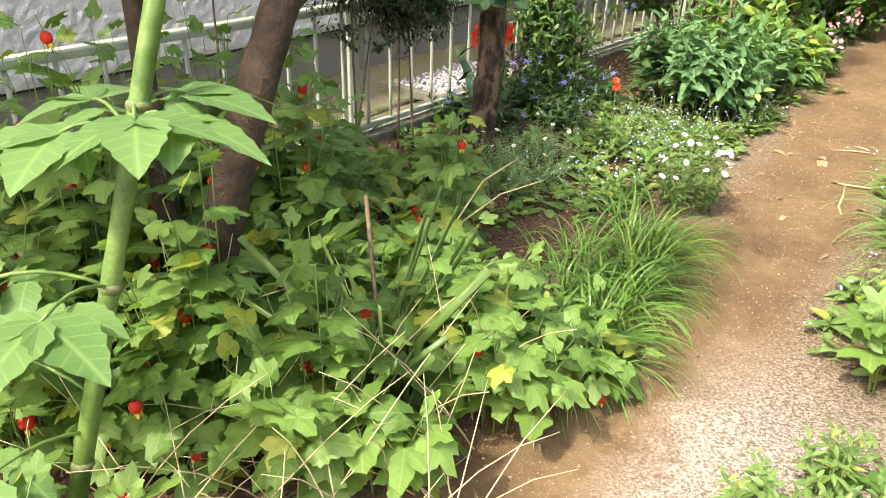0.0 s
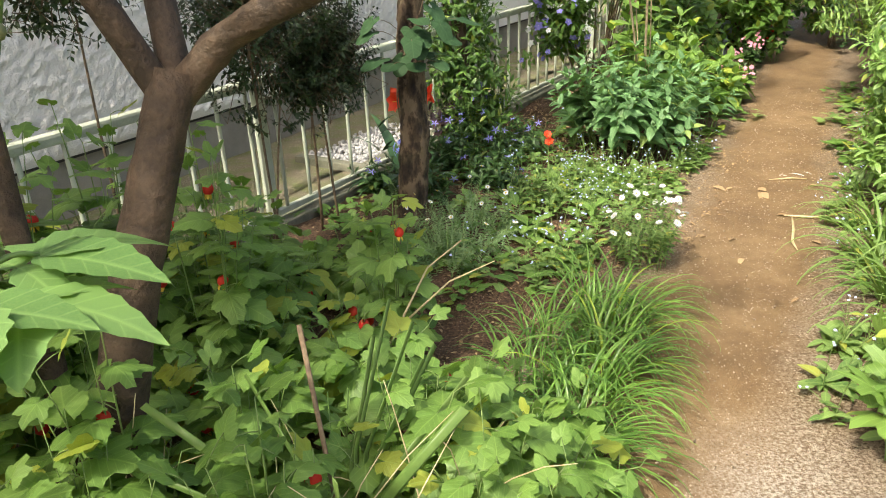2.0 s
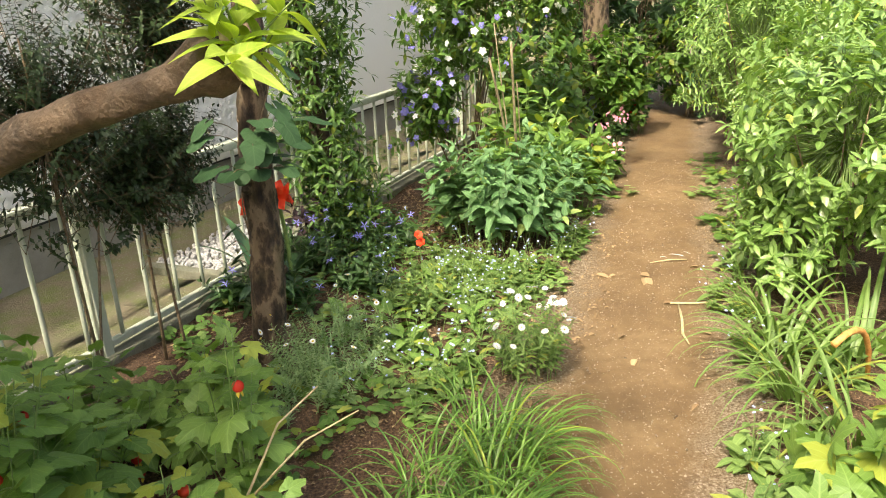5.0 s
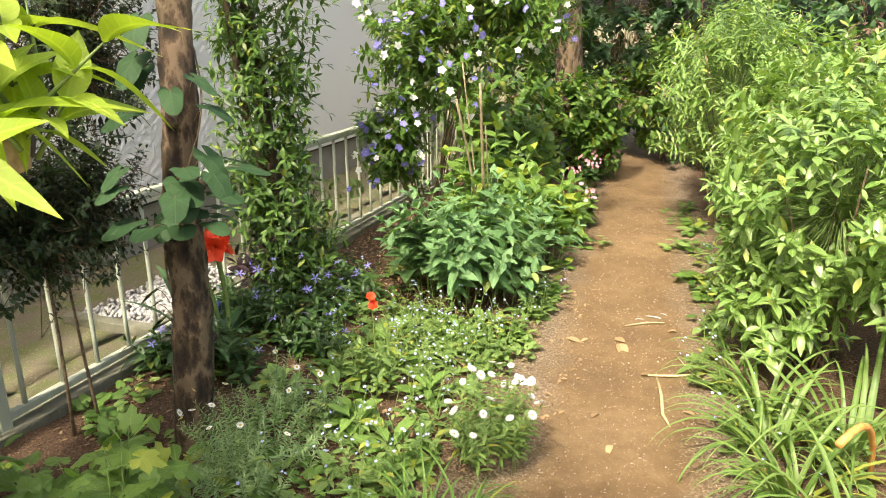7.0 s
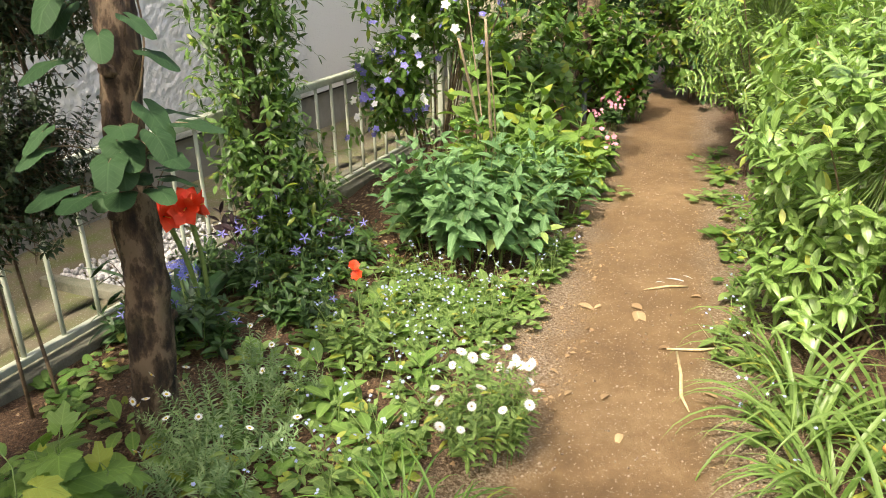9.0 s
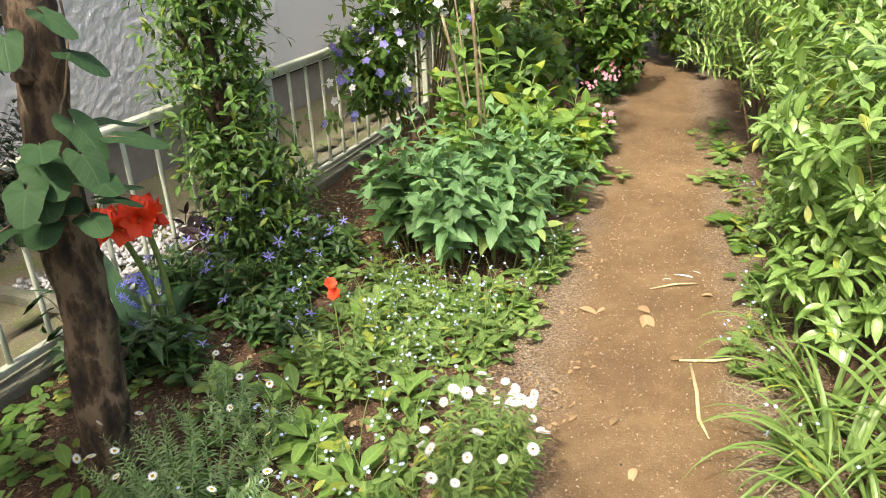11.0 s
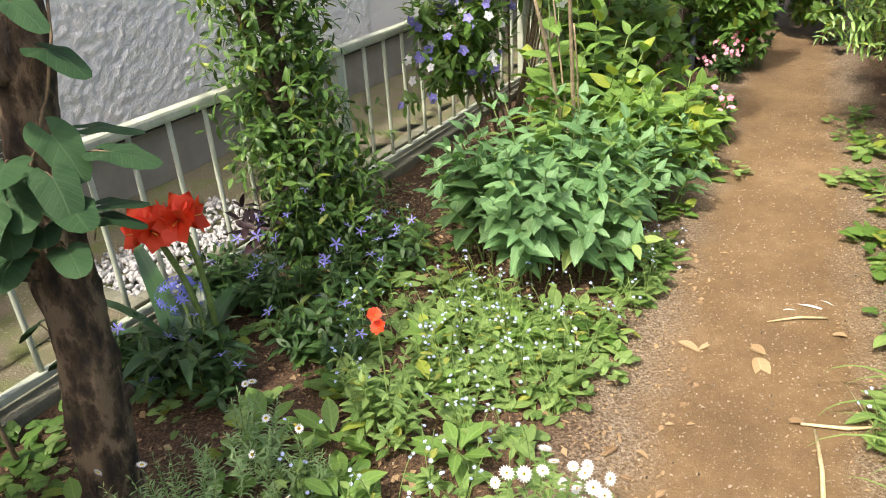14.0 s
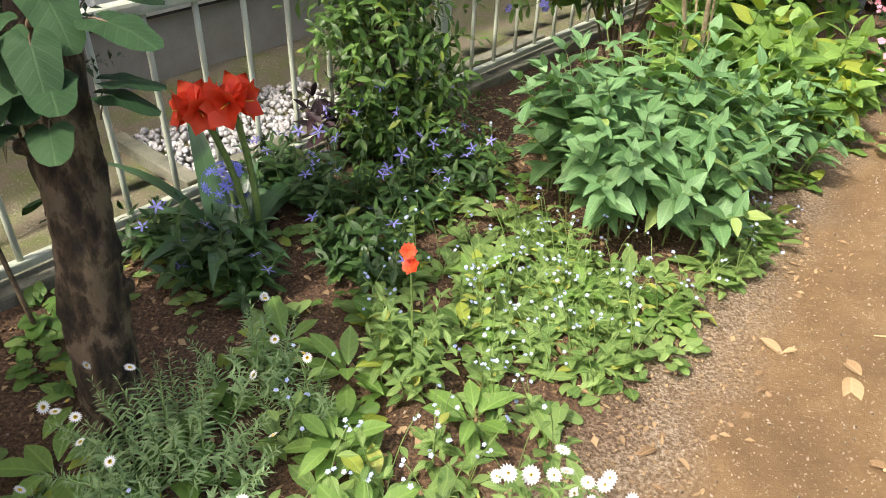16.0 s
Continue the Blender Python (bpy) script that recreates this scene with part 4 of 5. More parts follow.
# ---- leafy shrubs ----
def simple_flower(name, petals, length, width, material, centre, rc=0.15, cup=0.2, double=False):
    """A small flower facing up, one petal ring (or two) round a centre."""
    a = Acc()
    for ring in range(2 if double else 1):
        for k in range(petals):
            th = 2 * math.pi * (k + ring * 0.5) / petals
            a.put(lance(width, 3, 0.15, 0.15, 1.15), place((0, 0, ring * 0.001), (math.cos(th), math.sin(th), cup + ring * 0.25), (0, 0, 1), length)[None], 0)
    a.put(ball(length * rc, 4, 7, 1, 1, 0.5), None, 1)
    return a.mesh(name, [material, centre])


FORGET_SHAPE = Acc()
for k in range(5):
    FORGET_SHAPE.put(lance(0.8, 3, 0.1, 0.1, 1.1), place((0, 0, 0), (math.cos(k * 1.257), math.sin(k * 1.257), 0.05), (0, 0, 1), 0.007)[None])
FORGET_SHAPE = FORGET_SHAPE.shape()[:3]
DAISY = simple_flower("flower", 14, 0.026, 0.32, F_WHITE, F_YELLOW, 0.28, 0.15, True)
SMALLDAISY = simple_flower("flower", 16, 0.014, 0.25, F_WHITE, F_YELLOW, 0.4, 0.25)
STAR = simple_flower("flower", 5, 0.026, 0.28, F_BLUE, F_PALE, 0.12, 0.25)
SQUILL = simple_flower("flower", 6, 0.024, 0.32, F_SQUILL, F_PALE, 0.12, 0.25)
BRUNF = simple_flower("flower", 5, 0.024, 0.75, F_BLUE, F_WHITE, 0.1, 0.1)
BRUNW = simple_flower("flower", 5, 0.024, 0.75, F_WHITE, F_PALE, 0.1, 0.1)
GEUM = simple_flower("flower", 6, 0.026, 0.75, F_ORANGE, F_YELLOW, 0.2, 0.6, True)
PINKF = simple_flower("flower", 5, 0.018, 0.8, F_PINK, F_WHITE, 0.1, 0.2)
REDF = simple_flower("flower", 5, 0.018, 0.8, F_ORANGE, F_RED, 0.1, 0.2)
WHITEB = simple_flower("flower", 5, 0.013, 0.6, F_WHITE, F_YELLOW, 0.2, 0.4)


def flowers_on(ob, me, places, label="", size=(0.85, 1.15), face=(0, 0, 1), tilt=0.5):
    for p in places:
        z = unit(np.array(face) + rng.normal(size=3) * tilt)
        m = place(p, np.cross(z, (0.3, 0.8, 0.2)), z, R(*size))
        part("flower", me, ob, label, m)


TO_PATH = np.array([-0.25, -0.75, 0.55])
shrub("mint_bush", 4.97, -1.37, "dense pale green mint-like bush with pointed toothed leaves", "bush", 0.53, 0.73, 70, MINT, L_MINT, 0.14, 7, 2, 300, (1.05, 0.95), low=0.55, base_r=0.72, start=0.3)
shrub("mint_bush", 5.62, -1.08, "pale green bush of pointed leaves at the path's edge", "bush", 0.32, 0.50, 16, MINT, L_MINT, 0.12, 6, 2, 100, (1.1, 0.8), low=0.5, base_r=0.75, start=0.25)
for s, d, h, r, k in ((5.55, -1.55, 1.0, 0.36, 15), (6.0, -1.5, 1.0, 0.30, 12), (5.75, -1.25, 0.66, 0.24, 11), (6.3, -1.12, 0.5, 0.25, 11), (6.75, -1.15, 0.42, 0.22, 9)):
    shrub("hydrangea", s, d, "broad-leaved yellow-green shrub behind the mint bush", "shrub", r, h, k, BROAD, L_HYD, 0.19, 5, 2, 100, low=0.5, base_r=0.5, r0=0.006, group="broad-leaved shrubs", start=0.25)


def canes():
    ob = thing("garden_canes", 5.5, -1.42, 0, "bare brown dry canes leaning among the leaves", "canes")
    for s0, s1, d1, h, r in ((0.0, -0.42, -0.05, 1.12, 0.011), (0.03, -0.30, 0.05, 1.2, 0.012), (-0.02, -0.36, 0.10, 0.98, 0.006), (0.05, -0.1, -0.12, 1.3, 0.006)):
        e, b0 = np.array(U) * s1 + np.array(N) * d1 + (0, 0, h), np.array(U) * s0 + (0, 0, -0.03)
        part("cane", Acc().put(tube(bezier(b0, (b0 + e) / 2 + np.array(U) * 0.08 + np.array(N) * R(-0.04, 0.04), e, 10), np.linspace(r, r * 0.6, 10), 8, 0.12)).mesh("cane", M_CANE), ob)


canes()


def brunfelsia():
    ob, tips, mats = bushy("flowering_shrub", 6.05, -2.0, "tall airy shrub with violet and white five-petalled flowers", "shrub", [(0, 0, 1.35, 0.65, 0.5, 0.6), (-0.3, -0.15, 0.75, 0.42, 0.32, 0.4), (0.35, 0.45, 1.6, 0.55, 0.55, 0.5)],
                          640, OVAL, L_VINE, 0.09, 0.2, 6, 2, 100, inner=0.4)
    side = np.array(U) * -0.93 + np.array(N) * 0.37
    tips.sort(key=lambda p: -float(p @ side + R(0, 0.5)))
    out = [p + side * R(0.0, 0.04) + rng.normal(size=3) * 0.02 for p in tips[:210]]
    out = [out[i] for i in rng.permutation(210)]
    flowers_on(ob, BRUNF, out[:115], "violet flower", (1.0, 1.5), (-0.4, -0.8, 0.5))
    flowers_on(ob, BRUNW, out[115:], "white flower", (1.0, 1.5), (-0.4, -0.8, 0.5))


brunfelsia()


def climber():
    """Pole-like trunk by the fence wrapped in a leafy climber."""
    ob = thing("climber_tree", 4.66, -2.38, 0, "slender pale trunk wrapped in a leafy green climber", "tree")
    part("trunk", Acc().put(tube(bezier((0.06, 0.0, -0.05), (-0.05, 0.02, 1.0), (-0.16, 0.06, 2.6), 14), np.linspace(0.045, 0.028, 14), 10, 0.05)).mesh("trunk", M_TRUNK), ob)
    part("limb", Acc().put(tube(bezier((0.03, 0.0, 0.35), (-0.16, -0.02, 0.9), (-0.2, -0.1, 1.9), 10), np.linspace(0.026, 0.014, 10), 8, 0.05)).mesh("limb", M_TRUNK), ob)
    st, mats = Acc(), []
    for i in range(760):
        z = 0.12 + 2.2 * R(0, 1) ** 1.35
        a = R(0, 6.28)
        b0 = np.array([0.05 - 0.06 * z + 0.04 * math.cos(a), 0.02 + 0.04 * math.sin(a), z])
        d = np.array([math.cos(a), math.sin(a), R(-0.6, 0.6)])
        ln = R(0.08, 0.27) * (1.15 + 0.3 * math.sin(z * 5 + a))
        shoot(st, mats, b0, b0 + d * ln * 0.6 + (0, 0, 0.05), b0 + d * ln, 0.002, 4, 0.068, 2, 0.9, 0.2, 0.1, 0.8, 4)
    part("stem_tangle", st.mesh("stem_tangle", M_STEM), ob, kind="stuff")
    # Every other leaf takes the darker green that stands for inner shade.
    leaves_on(ob, "climb", OVAL, mats[::2], L_VINE, 60)
    leaves_on(ob, "climb", OVAL, mats[1::2], L_CLIMB, 40)


climber()


def fine_shrub():
    """Dark shrub of tiny leaves between the trees and the fence."""
    for s, d, rows, k in ((2.6, -2.2, [(0, 0, 1.15, 0.45, 0.28, 0.45), (0.35, 0.0, 0.9, 0.36, 0.25, 0.34)], 520), (3.1, -2.3, [(0.15, 0.05, 1.45, 0.45, 0.25, 0.45), (0.15, 0, 0.92, 0.34, 0.2, 0.34)], 480), (1.9, -2.3, [(0, 0, 1.45, 0.4, 0.25, 0.35)], 190)):
        bushy("fine_leaved_shrub", s, d, "dark twiggy shrub with masses of tiny leaves by the fence", "shrub", rows, k, TINY, L_TINY, 0.038, 0.2, 10, 2, 0, M_STEMB, "dark fine-leaved shrubs", trunks=1, inner=0.3, spread=1.4, r0=0.0013)


fine_shrub()


def right_bush():
    near = np.array([-0.7, -0.7, 0.8])
    for s, d, rows, k in ((4.65, 0.42, [(0, 0, 0.78, 0.42, 0.55, 0.52), (0, -0.2, 0.35, 0.36, 0.32, 0.3)], 300), (5.4, 0.48, [(0, 0, 0.85, 0.52, 0.64, 0.6), (0, -0.2, 0.35, 0.42, 0.36, 0.3)], 330), (4.2, 0.85, [(0, 0, 0.7, 0.45, 0.5, 0.55)], 180), (6.3, 0.55, [(0, 0, 0.85, 0.55, 0.66, 0.66)], 240)):
        bushy("glossy_bush", s, d, "dense glossy yellow-green bush of oval leaves along the path", "bush", rows, k, OVAL, L_BUSH, 0.10, 0.16, 5, 2, 200, group="glossy bushes", near=near, inner=0.72, small_tip=0.55, up=0.1)
    for s, d, k in ((6.95, 0.0, 230), (7.9, -0.02, 200), (8.8, 0.3, 140)):
        ob, tips, mats = bushy("arching_shrub", s, d, "pale arching shrub with narrow leaves and small white flowers", "shrub", [(0, 0, 1.0, 0.55, 0.6, 0.75)], k, [lance(0.24, 4, 0.25, 0.4)], L_BUSH, 0.085, 0.26, 9, 2, 80, group="arching shrubs", inner=0.6)
        flowers_on(ob, WHITEB, [t + (0, 0, 0.01) for t in tips[:30]], "small white flower", (0.9, 1.5))


right_bush()


def far_green():
    """Greenery that closes the end of the path, its shade partly put into the leaf colour."""
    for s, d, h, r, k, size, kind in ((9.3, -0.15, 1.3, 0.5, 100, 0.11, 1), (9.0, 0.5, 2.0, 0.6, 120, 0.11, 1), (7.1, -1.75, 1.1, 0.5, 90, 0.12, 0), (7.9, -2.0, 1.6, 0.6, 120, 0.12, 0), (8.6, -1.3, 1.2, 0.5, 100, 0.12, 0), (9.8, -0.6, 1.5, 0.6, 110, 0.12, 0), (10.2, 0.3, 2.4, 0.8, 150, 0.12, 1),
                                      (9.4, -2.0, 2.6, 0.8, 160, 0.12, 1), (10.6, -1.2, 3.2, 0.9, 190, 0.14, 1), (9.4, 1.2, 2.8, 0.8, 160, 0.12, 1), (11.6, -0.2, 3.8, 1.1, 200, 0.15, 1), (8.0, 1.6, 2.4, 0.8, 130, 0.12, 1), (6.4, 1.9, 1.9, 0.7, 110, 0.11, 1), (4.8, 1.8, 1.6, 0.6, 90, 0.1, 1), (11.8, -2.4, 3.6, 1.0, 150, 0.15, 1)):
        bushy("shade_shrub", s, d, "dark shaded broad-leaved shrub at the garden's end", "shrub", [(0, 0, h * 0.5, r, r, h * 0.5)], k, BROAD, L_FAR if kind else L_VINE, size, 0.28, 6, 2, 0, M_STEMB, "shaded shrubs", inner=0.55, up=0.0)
    ob = thing("far_tree", 8.9, -1.55, 0, "thick old trunk standing in the shade of shrubs", "tree")
    part("trunk", Acc().put(tube(bezier((0, 0, -0.05), (0.05, 0, 1.2), (-0.12, 0.1, 3.2), 16), np.linspace(0.15, 0.11, 16), 14, 0.08)).mesh("trunk", M_BARK), ob)
    st, mats = Acc(), []
    for i in range(70):
        a = R(0, 6.28)
        b0 = np.array([-0.1, 0.1, R(2.3, 3.1)])
        t = b0 + np.array([math.cos(a), math.sin(a), 0.1]) * R(0.5, 1.4) + (0, 0, R(0.0, 0.8))
        shoot(st, mats, b0, (b0 + t) / 2 + (0, 0, 0.2), t, 0.012, 12, 0.1, 2, 1.0, 0.3)
    cr = part("crown", st.mesh("crown", M_STEMB), ob)
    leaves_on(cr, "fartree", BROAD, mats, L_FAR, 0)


far_green()


# ---- grasses and strap leaves ----
def tuft(name, s, d, label, category, count, shapes, material, length, radius, limit=0, group="", name_leaf="blade", bias=None, near=None):
    ob = thing(name, s, d, 0, label, category, group)
    mats = []
    for i in range(count):
        a, q = R(0, 6.283), math.sqrt(R(0, 1))
        b0 = np.array([math.cos(a) * q * radius, math.sin(a) * q * radius, 0.0])
        a2 = a + R(-0.7, 0.7)
        tip = np.array([math.cos(a2), math.sin(a2), 0])
        if bias is not None:
            tip = unit(tip + np.array(N * bias))
        m = place(b0, tip, (0, 0, 1), length * R(0.65, 1.15))
        mats.append(m)
    leaves_on(ob, name, shapes, mats, material, limit, near, name_leaf, "blade_mass")
    return ob


for s, d, k in ((2.08, -0.56, 120), (2.32, -0.60, 130), (2.56, -0.62, 130), (2.8, -0.70, 110), (2.38, -0.82, 90), (2.66, -0.88, 80), (3.0, -0.85, 60), (1.9, -0.62, 60), (2.95, -0.68, 50)):
    tuft("grass_tuft", s, d, "arching tuft of fine fresh green grass edging the path", "grass", k, BLADES, L_GRASS, 0.36, 0.11, 30, "grass tufts edging the path", bias=0.5)
for s, d, k, ln in ((3.55, 0.22, 38, 0.5), (3.85, 0.16, 40, 0.5), (4.15, 0.16, 36, 0.46), (3.3, 0.38, 30, 0.5), (3.95, 0.45, 32, 0.62), (4.5, 0.08, 18, 0.35)):
    tuft("daylily", s, d, "daylily clump with long arching yellow-green strap leaves", "plant", k, LILY, L_LILY, ln, 0.07, 40, "daylily clumps", bias=-0.25)


def iris_cut():
    ob = thing("iris_clump", 1.34, -0.82, 0, "iris clump with its upright leaves cut off blunt", "plant")
    for i in range(22):
        a, q = R(0, 6.28), R(0, 0.09)
        h, tx, ty = R(0.38, 0.68), math.cos(a) * R(0.05, 0.36), math.sin(a) * R(0.05, 0.36)
        w = R(0.010, 0.015)
        pts = [(math.cos(a) * q, math.sin(a) * q, -0.02), (math.cos(a) * q + tx * 0.22, math.sin(a) * q + ty * 0.22, h * 0.58), (math.cos(a) * q + tx, math.sin(a) * q + ty, h)]
        sh = tube(pts, [w, w * 0.95, w * 0.8], 6)
        v = sh[0]
        side = unit((math.cos(a + 1.57), math.sin(a + 1.57), 0))
        mid = np.array(pts)[np.clip(np.arange(len(v)) // 6, 0, 2)]
        off = v - mid
        v[:18] = (mid + off - 0.88 * (off @ side)[:, None] * side)[:18]
        part("cut_leaf", Acc().put(sh).mesh("cut_leaf", L_LILY), ob)
    part("dry_stalk", Acc().put(tube([tuple(np.array(U) * 0.1 * f - np.array(N) * 0.14 * f + (0, 0, z)) for f, z in ((-0.8, 0), (0.1, 0.36), (1, 0.68))], [0.005, 0.0055, 0.006], 8)).mesh("dry_stalk", M_STEMB), ob, "dry brown stalk")


iris_cut()


def amaryllis():
    ob = tuft("amaryllis", 3.80, -2.25, "amaryllis with broad dark strap leaves and red trumpet flowers", "plant", 12, STRAP, L_STRAP, 0.5, 0.06, 20, near=np.zeros(3), name_leaf="leaf")
    for k in range(2):
        tip = np.array([-0.03 + 0.09 * k, -0.02 + 0.03 * k, 0.545 + 0.02 * k])
        part("flower_stalk", Acc().put(tube(bezier((0.05 + 0.03 * k, 0.04, 0), (0.06 + 0.05 * k, 0.03, 0.3), tip, 7), 0.011, 8)).mesh("flower_stalk", M_STEM), ob)
        for q in range(4):
            a = q * 1.57 + 0.6 + k
            ax = unit((math.cos(a), math.sin(a), 0.12))
            fl = Acc()
            for j in range(6):
                th = j * 1.047
                x = unit(np.cross(ax, (0, 0, 1)))
                y = np.cross(ax, x)
                rad = math.cos(th) * x + math.sin(th) * y
                fl.put(lance(0.72, 6, 0.3, 0.35, 1.15), place(tip, ax * 1.0 + rad * 0.36, -ax * 0.2 + rad * -1, R(0.09, 0.115))[None], 0)
            fl.put(tube([tip + ax * 0.02, tip + ax * 0.075], 0.0018, 5), None, 1)
            part("flower", fl.mesh("flower", [F_SCARLET, F_YELLOW]), ob, "red trumpet flower")


amaryllis()


def squill():
    """A rosette of broad dark leaves round one dense head of blue stars."""
    ob = tuft("squill", 3.88, -2.31, "squill with broad dark leaves and a dense blue flower head", "plant", 11, [blade(0.24, 8, 0.75, 0.2, 0.4, 0.75), blade(0.21, 8, 0.6, 0.2, 0.4, 0.6)], L_STRAP, 0.38, 0.04, 11, near=np.zeros(3), name_leaf="leaf")
    part("flower_stalk", Acc().put(tube([(0, 0, 0), (-0.01, 0, 0.12), (-0.02, -0.01, 0.24)], 0.007, 8)).mesh("flower_stalk", M_STEM), ob)
    for i in range(46):
        v = unit(rng.normal(size=3) + (0, 0, 0.8))
        m = place(np.array([-0.02, -0.01, 0.235]) + v * (0.085, 0.085, 0.06), np.cross(v, (0.3, 0.8, 0.2)), v, R(0.8, 1.0))
        part("flower", SQUILL, ob, "", m)
    ob = thing("dark_leaved_plant", 4.42, -2.42, 0, "small plant with purple-black leaves by the fence", "plant")
    st, mats = Acc(), []
    for i in range(7):
        a = i * 0.9
        e = np.array([math.cos(a) * 0.09, math.sin(a) * 0.09, R(0.26, 0.38)])
        shoot(st, mats, np.zeros(3), e * (0.3, 0.3, 0.6), e, 0.004, 3, 0.13, 2, 1.0, 0.5)
    part("stem_tangle", st.mesh("stem_tangle", M_STEMB), ob, kind="stuff")
    leaves_on(ob, "purple", OVAL, mats, L_PURPLE, 60)


squill()


def star_patch():
    for s, d, k, h in ((3.66, -2.1, 4, 0.26), (4.12, -2.36, 8, 0.3), (4.55, -2.28, 16, 0.4), (4.35, -1.95, 7, 0.26), (3.62, -2.36, 6, 0.22), (4.2, -2.15, 9, 0.32), (4.72, -1.95, 7, 0.26), (4.05, -1.85, 3, 0.24), (4.75, -2.3, 9, 0.42)):
        ob, tips, mats = shrub("star_flower", s, d, "low leafy plant with star-shaped blue flowers", "plant", 0.2, h, 18, OVAL, L_DARK, 0.085, 6, 2, 40, low=0.6, base_r=0.7, r0=0.0025, group="blue star flowers", start=0.2)
        flowers_on(ob, STAR, [tips[i % len(tips)] + np.array([R(-0.04, 0.04), R(-0.04, 0.04), 0.02]) for i in range(k)], "blue star flower", (0.95, 1.35))


star_patch()


def geum():
    ob, tips, mats = shrub("geum", 3.74, -1.38, "leafy plant with one bright orange-red flower", "plant", 0.16, 0.30, 18, OVAL, L_BED, 0.07, 6, 2, 90, low=0.7, base_r=0.8, r0=0.0025, start=0.2)
    part("flower_stalk", Acc().put(tube(bezier((0, 0, 0), (0.02, 0, 0.25), (0.0, 0, 0.455), 6), 0.0025, 6)).mesh("flower_stalk", M_STEM), ob)
    flowers_on(ob, GEUM, [(0.0, 0.0, 0.46), (0.01, -0.01, 0.425)], "orange-red flower", (0.95, 1.1), (-0.3, -0.7, 0.6), 0.15)


geum()


def silver_plant():
    for s, d, r, h, k in ((3.12, -1.55, 0.30, 0.30, 50), (3.45, -1.68, 0.16, 0.30, 14), (2.9, -1.48, 0.2, 0.25, 26), (3.42, -1.45, 0.14, 0.2, 10)):
        ob, tips, mats = shrub("silver_herb", s, d, "feathery silver-green herb with small white daisies", "herb", r, h, k, [lance(0.2, 2, 0.2, 0.2)], L_SILVER, 0.038, 14, 3, 0, low=0.6, base_r=0.75, r0=0.0022, group="silvery herbs", start=0.15)
        flowers_on(ob, SMALLDAISY, [t + (0, 0, 0.05) for t in tips[:9 if r > 0.25 else 3]], "small white daisy", (0.95, 1.2))


silver_plant()


def bed_cover():
    """Low leafy forget-me-nots over the bed, and the same in the far verge."""
    base = []
    for i in range(135):
        base.append((R(2.95, 4.65), R(-1.5, -0.92)))
    for i in range(34):
        base.append((R(3.85, 4.6), R(-1.75, -1.2)))
    for i in range(18):
        base.append((R(4.2, 5.3), R(-1.0, -0.88)))
    for i in range(14):
        base.append((R(2.6, 3.3), R(0.02, 0.3)))
    for i in range(10):
        base.append((R(3.9, 5.2), R(-2.0, -1.7)))
    for i in range(16):
        base.append((R(4.2, 6.2), R(-0.14, 0.06)))
    for i in range(12):
        base.append((R(3.0, 4.1), R(0.02, 0.45)))
    for s, d in base:
        if 3.55 < s < 3.95 and -1.5 < d < -1.25:
            continue
        if 2.9 < s < 3.7 and d < -1.2:
            if R(0, 1) < 0.65:
                continue
        ob = thing("forget_me_not", s, d, 0, "low leafy forget-me-not with tiny pale blue flowers", "plant", "forget-me-nots")
        mats, fl, st, grow = [], [], Acc(), R(0.65, 1.3)
        for k in range(int(R(9, 15))):
            a, el = R(0, 6.28), R(0.05, 0.9)
            mats.append(place((R(-0.03, 0.03), R(-0.03, 0.03), R(0.005, 0.05)), (math.cos(a), math.sin(a), el), (0, 0, 1), R(0.05, 0.1) * grow))
        for k in range(int(R(1, 3.6))):
            tip = np.array([R(-0.09, 0.09), R(-0.09, 0.09), R(0.10, 0.26)])
            c = bezier((0, 0, 0), (tip[0] * 0.2, tip[1] * 0.2, tip[2] * 0.7), tip, 6)
            st.put(tube(c, 0.0013, 4))
            for q in range(3):
                a = R(0, 6.28)
                mats.append(place(c[1 + q], (math.cos(a), math.sin(a), 0.5), (0, 0, 1), R(0.03, 0.055)))
            fl += [tip + rng.normal(size=3) * 0.008 for _ in range(int(R(0.4, 3)))]
        part("stem_tangle", st.mesh("stem_tangle", M_STEM), ob, kind="stuff")
        leaves_on(ob, "bed", SPOON, mats, L_BED, 2)
        if not fl:
            continue
        a = Acc()
        for p in fl:
            z = unit((R(-0.6, 0.6), R(-0.9, 0.3), 1))
            a.put(FORGET_SHAPE, place(p, np.cross(z, (0.3, 0.8, 0.2)), z, R(0.75, 1.1))[None])
        part("flower_cluster", a.mesh("flower_cluster", F_PALE), ob, "tiny pale blue flowers", kind="stuff")


bed_cover()


def rosettes():
    """Flat yellow-green rosettes of broad leaves between the forget-me-nots."""
    for s, d, n, size in ((3.61, -1.48, 11, 0.12), (3.58, -1.7, 8, 0.13), (3.42, -1.32, 10, 0.11), (3.95, -1.35, 10, 0.1), (3.7, -1.12, 9, 0.12), (4.2, -1.5, 9, 0.1), (3.32, -1.12, 9, 0.12), (4.35, -1.2, 8, 0.09), (2.95, -1.75, 9, 0.13), (3.1, -1.95, 8, 0.11)):
        ob = thing("leaf_rosette", s, d, ground_z(s, d), "flat rosette of broad yellow-green leaves on the soil", "plant", "leaf rosettes")
        mats = []
        for k in range(n):
            a = k * 2.4 + R(-0.3, 0.3)
            mats.append(place((0.012 * math.cos(a), 0.012 * math.sin(a), 0.02 + 0.006 * k), (math.cos(a), math.sin(a), R(0.15, 0.5) + 0.06 * k), (0, 0, 1), size * R(0.75, 1.15)))
        leaves_on(ob, "rosette", SPOON, mats, L_HYD, 12)


rosettes()


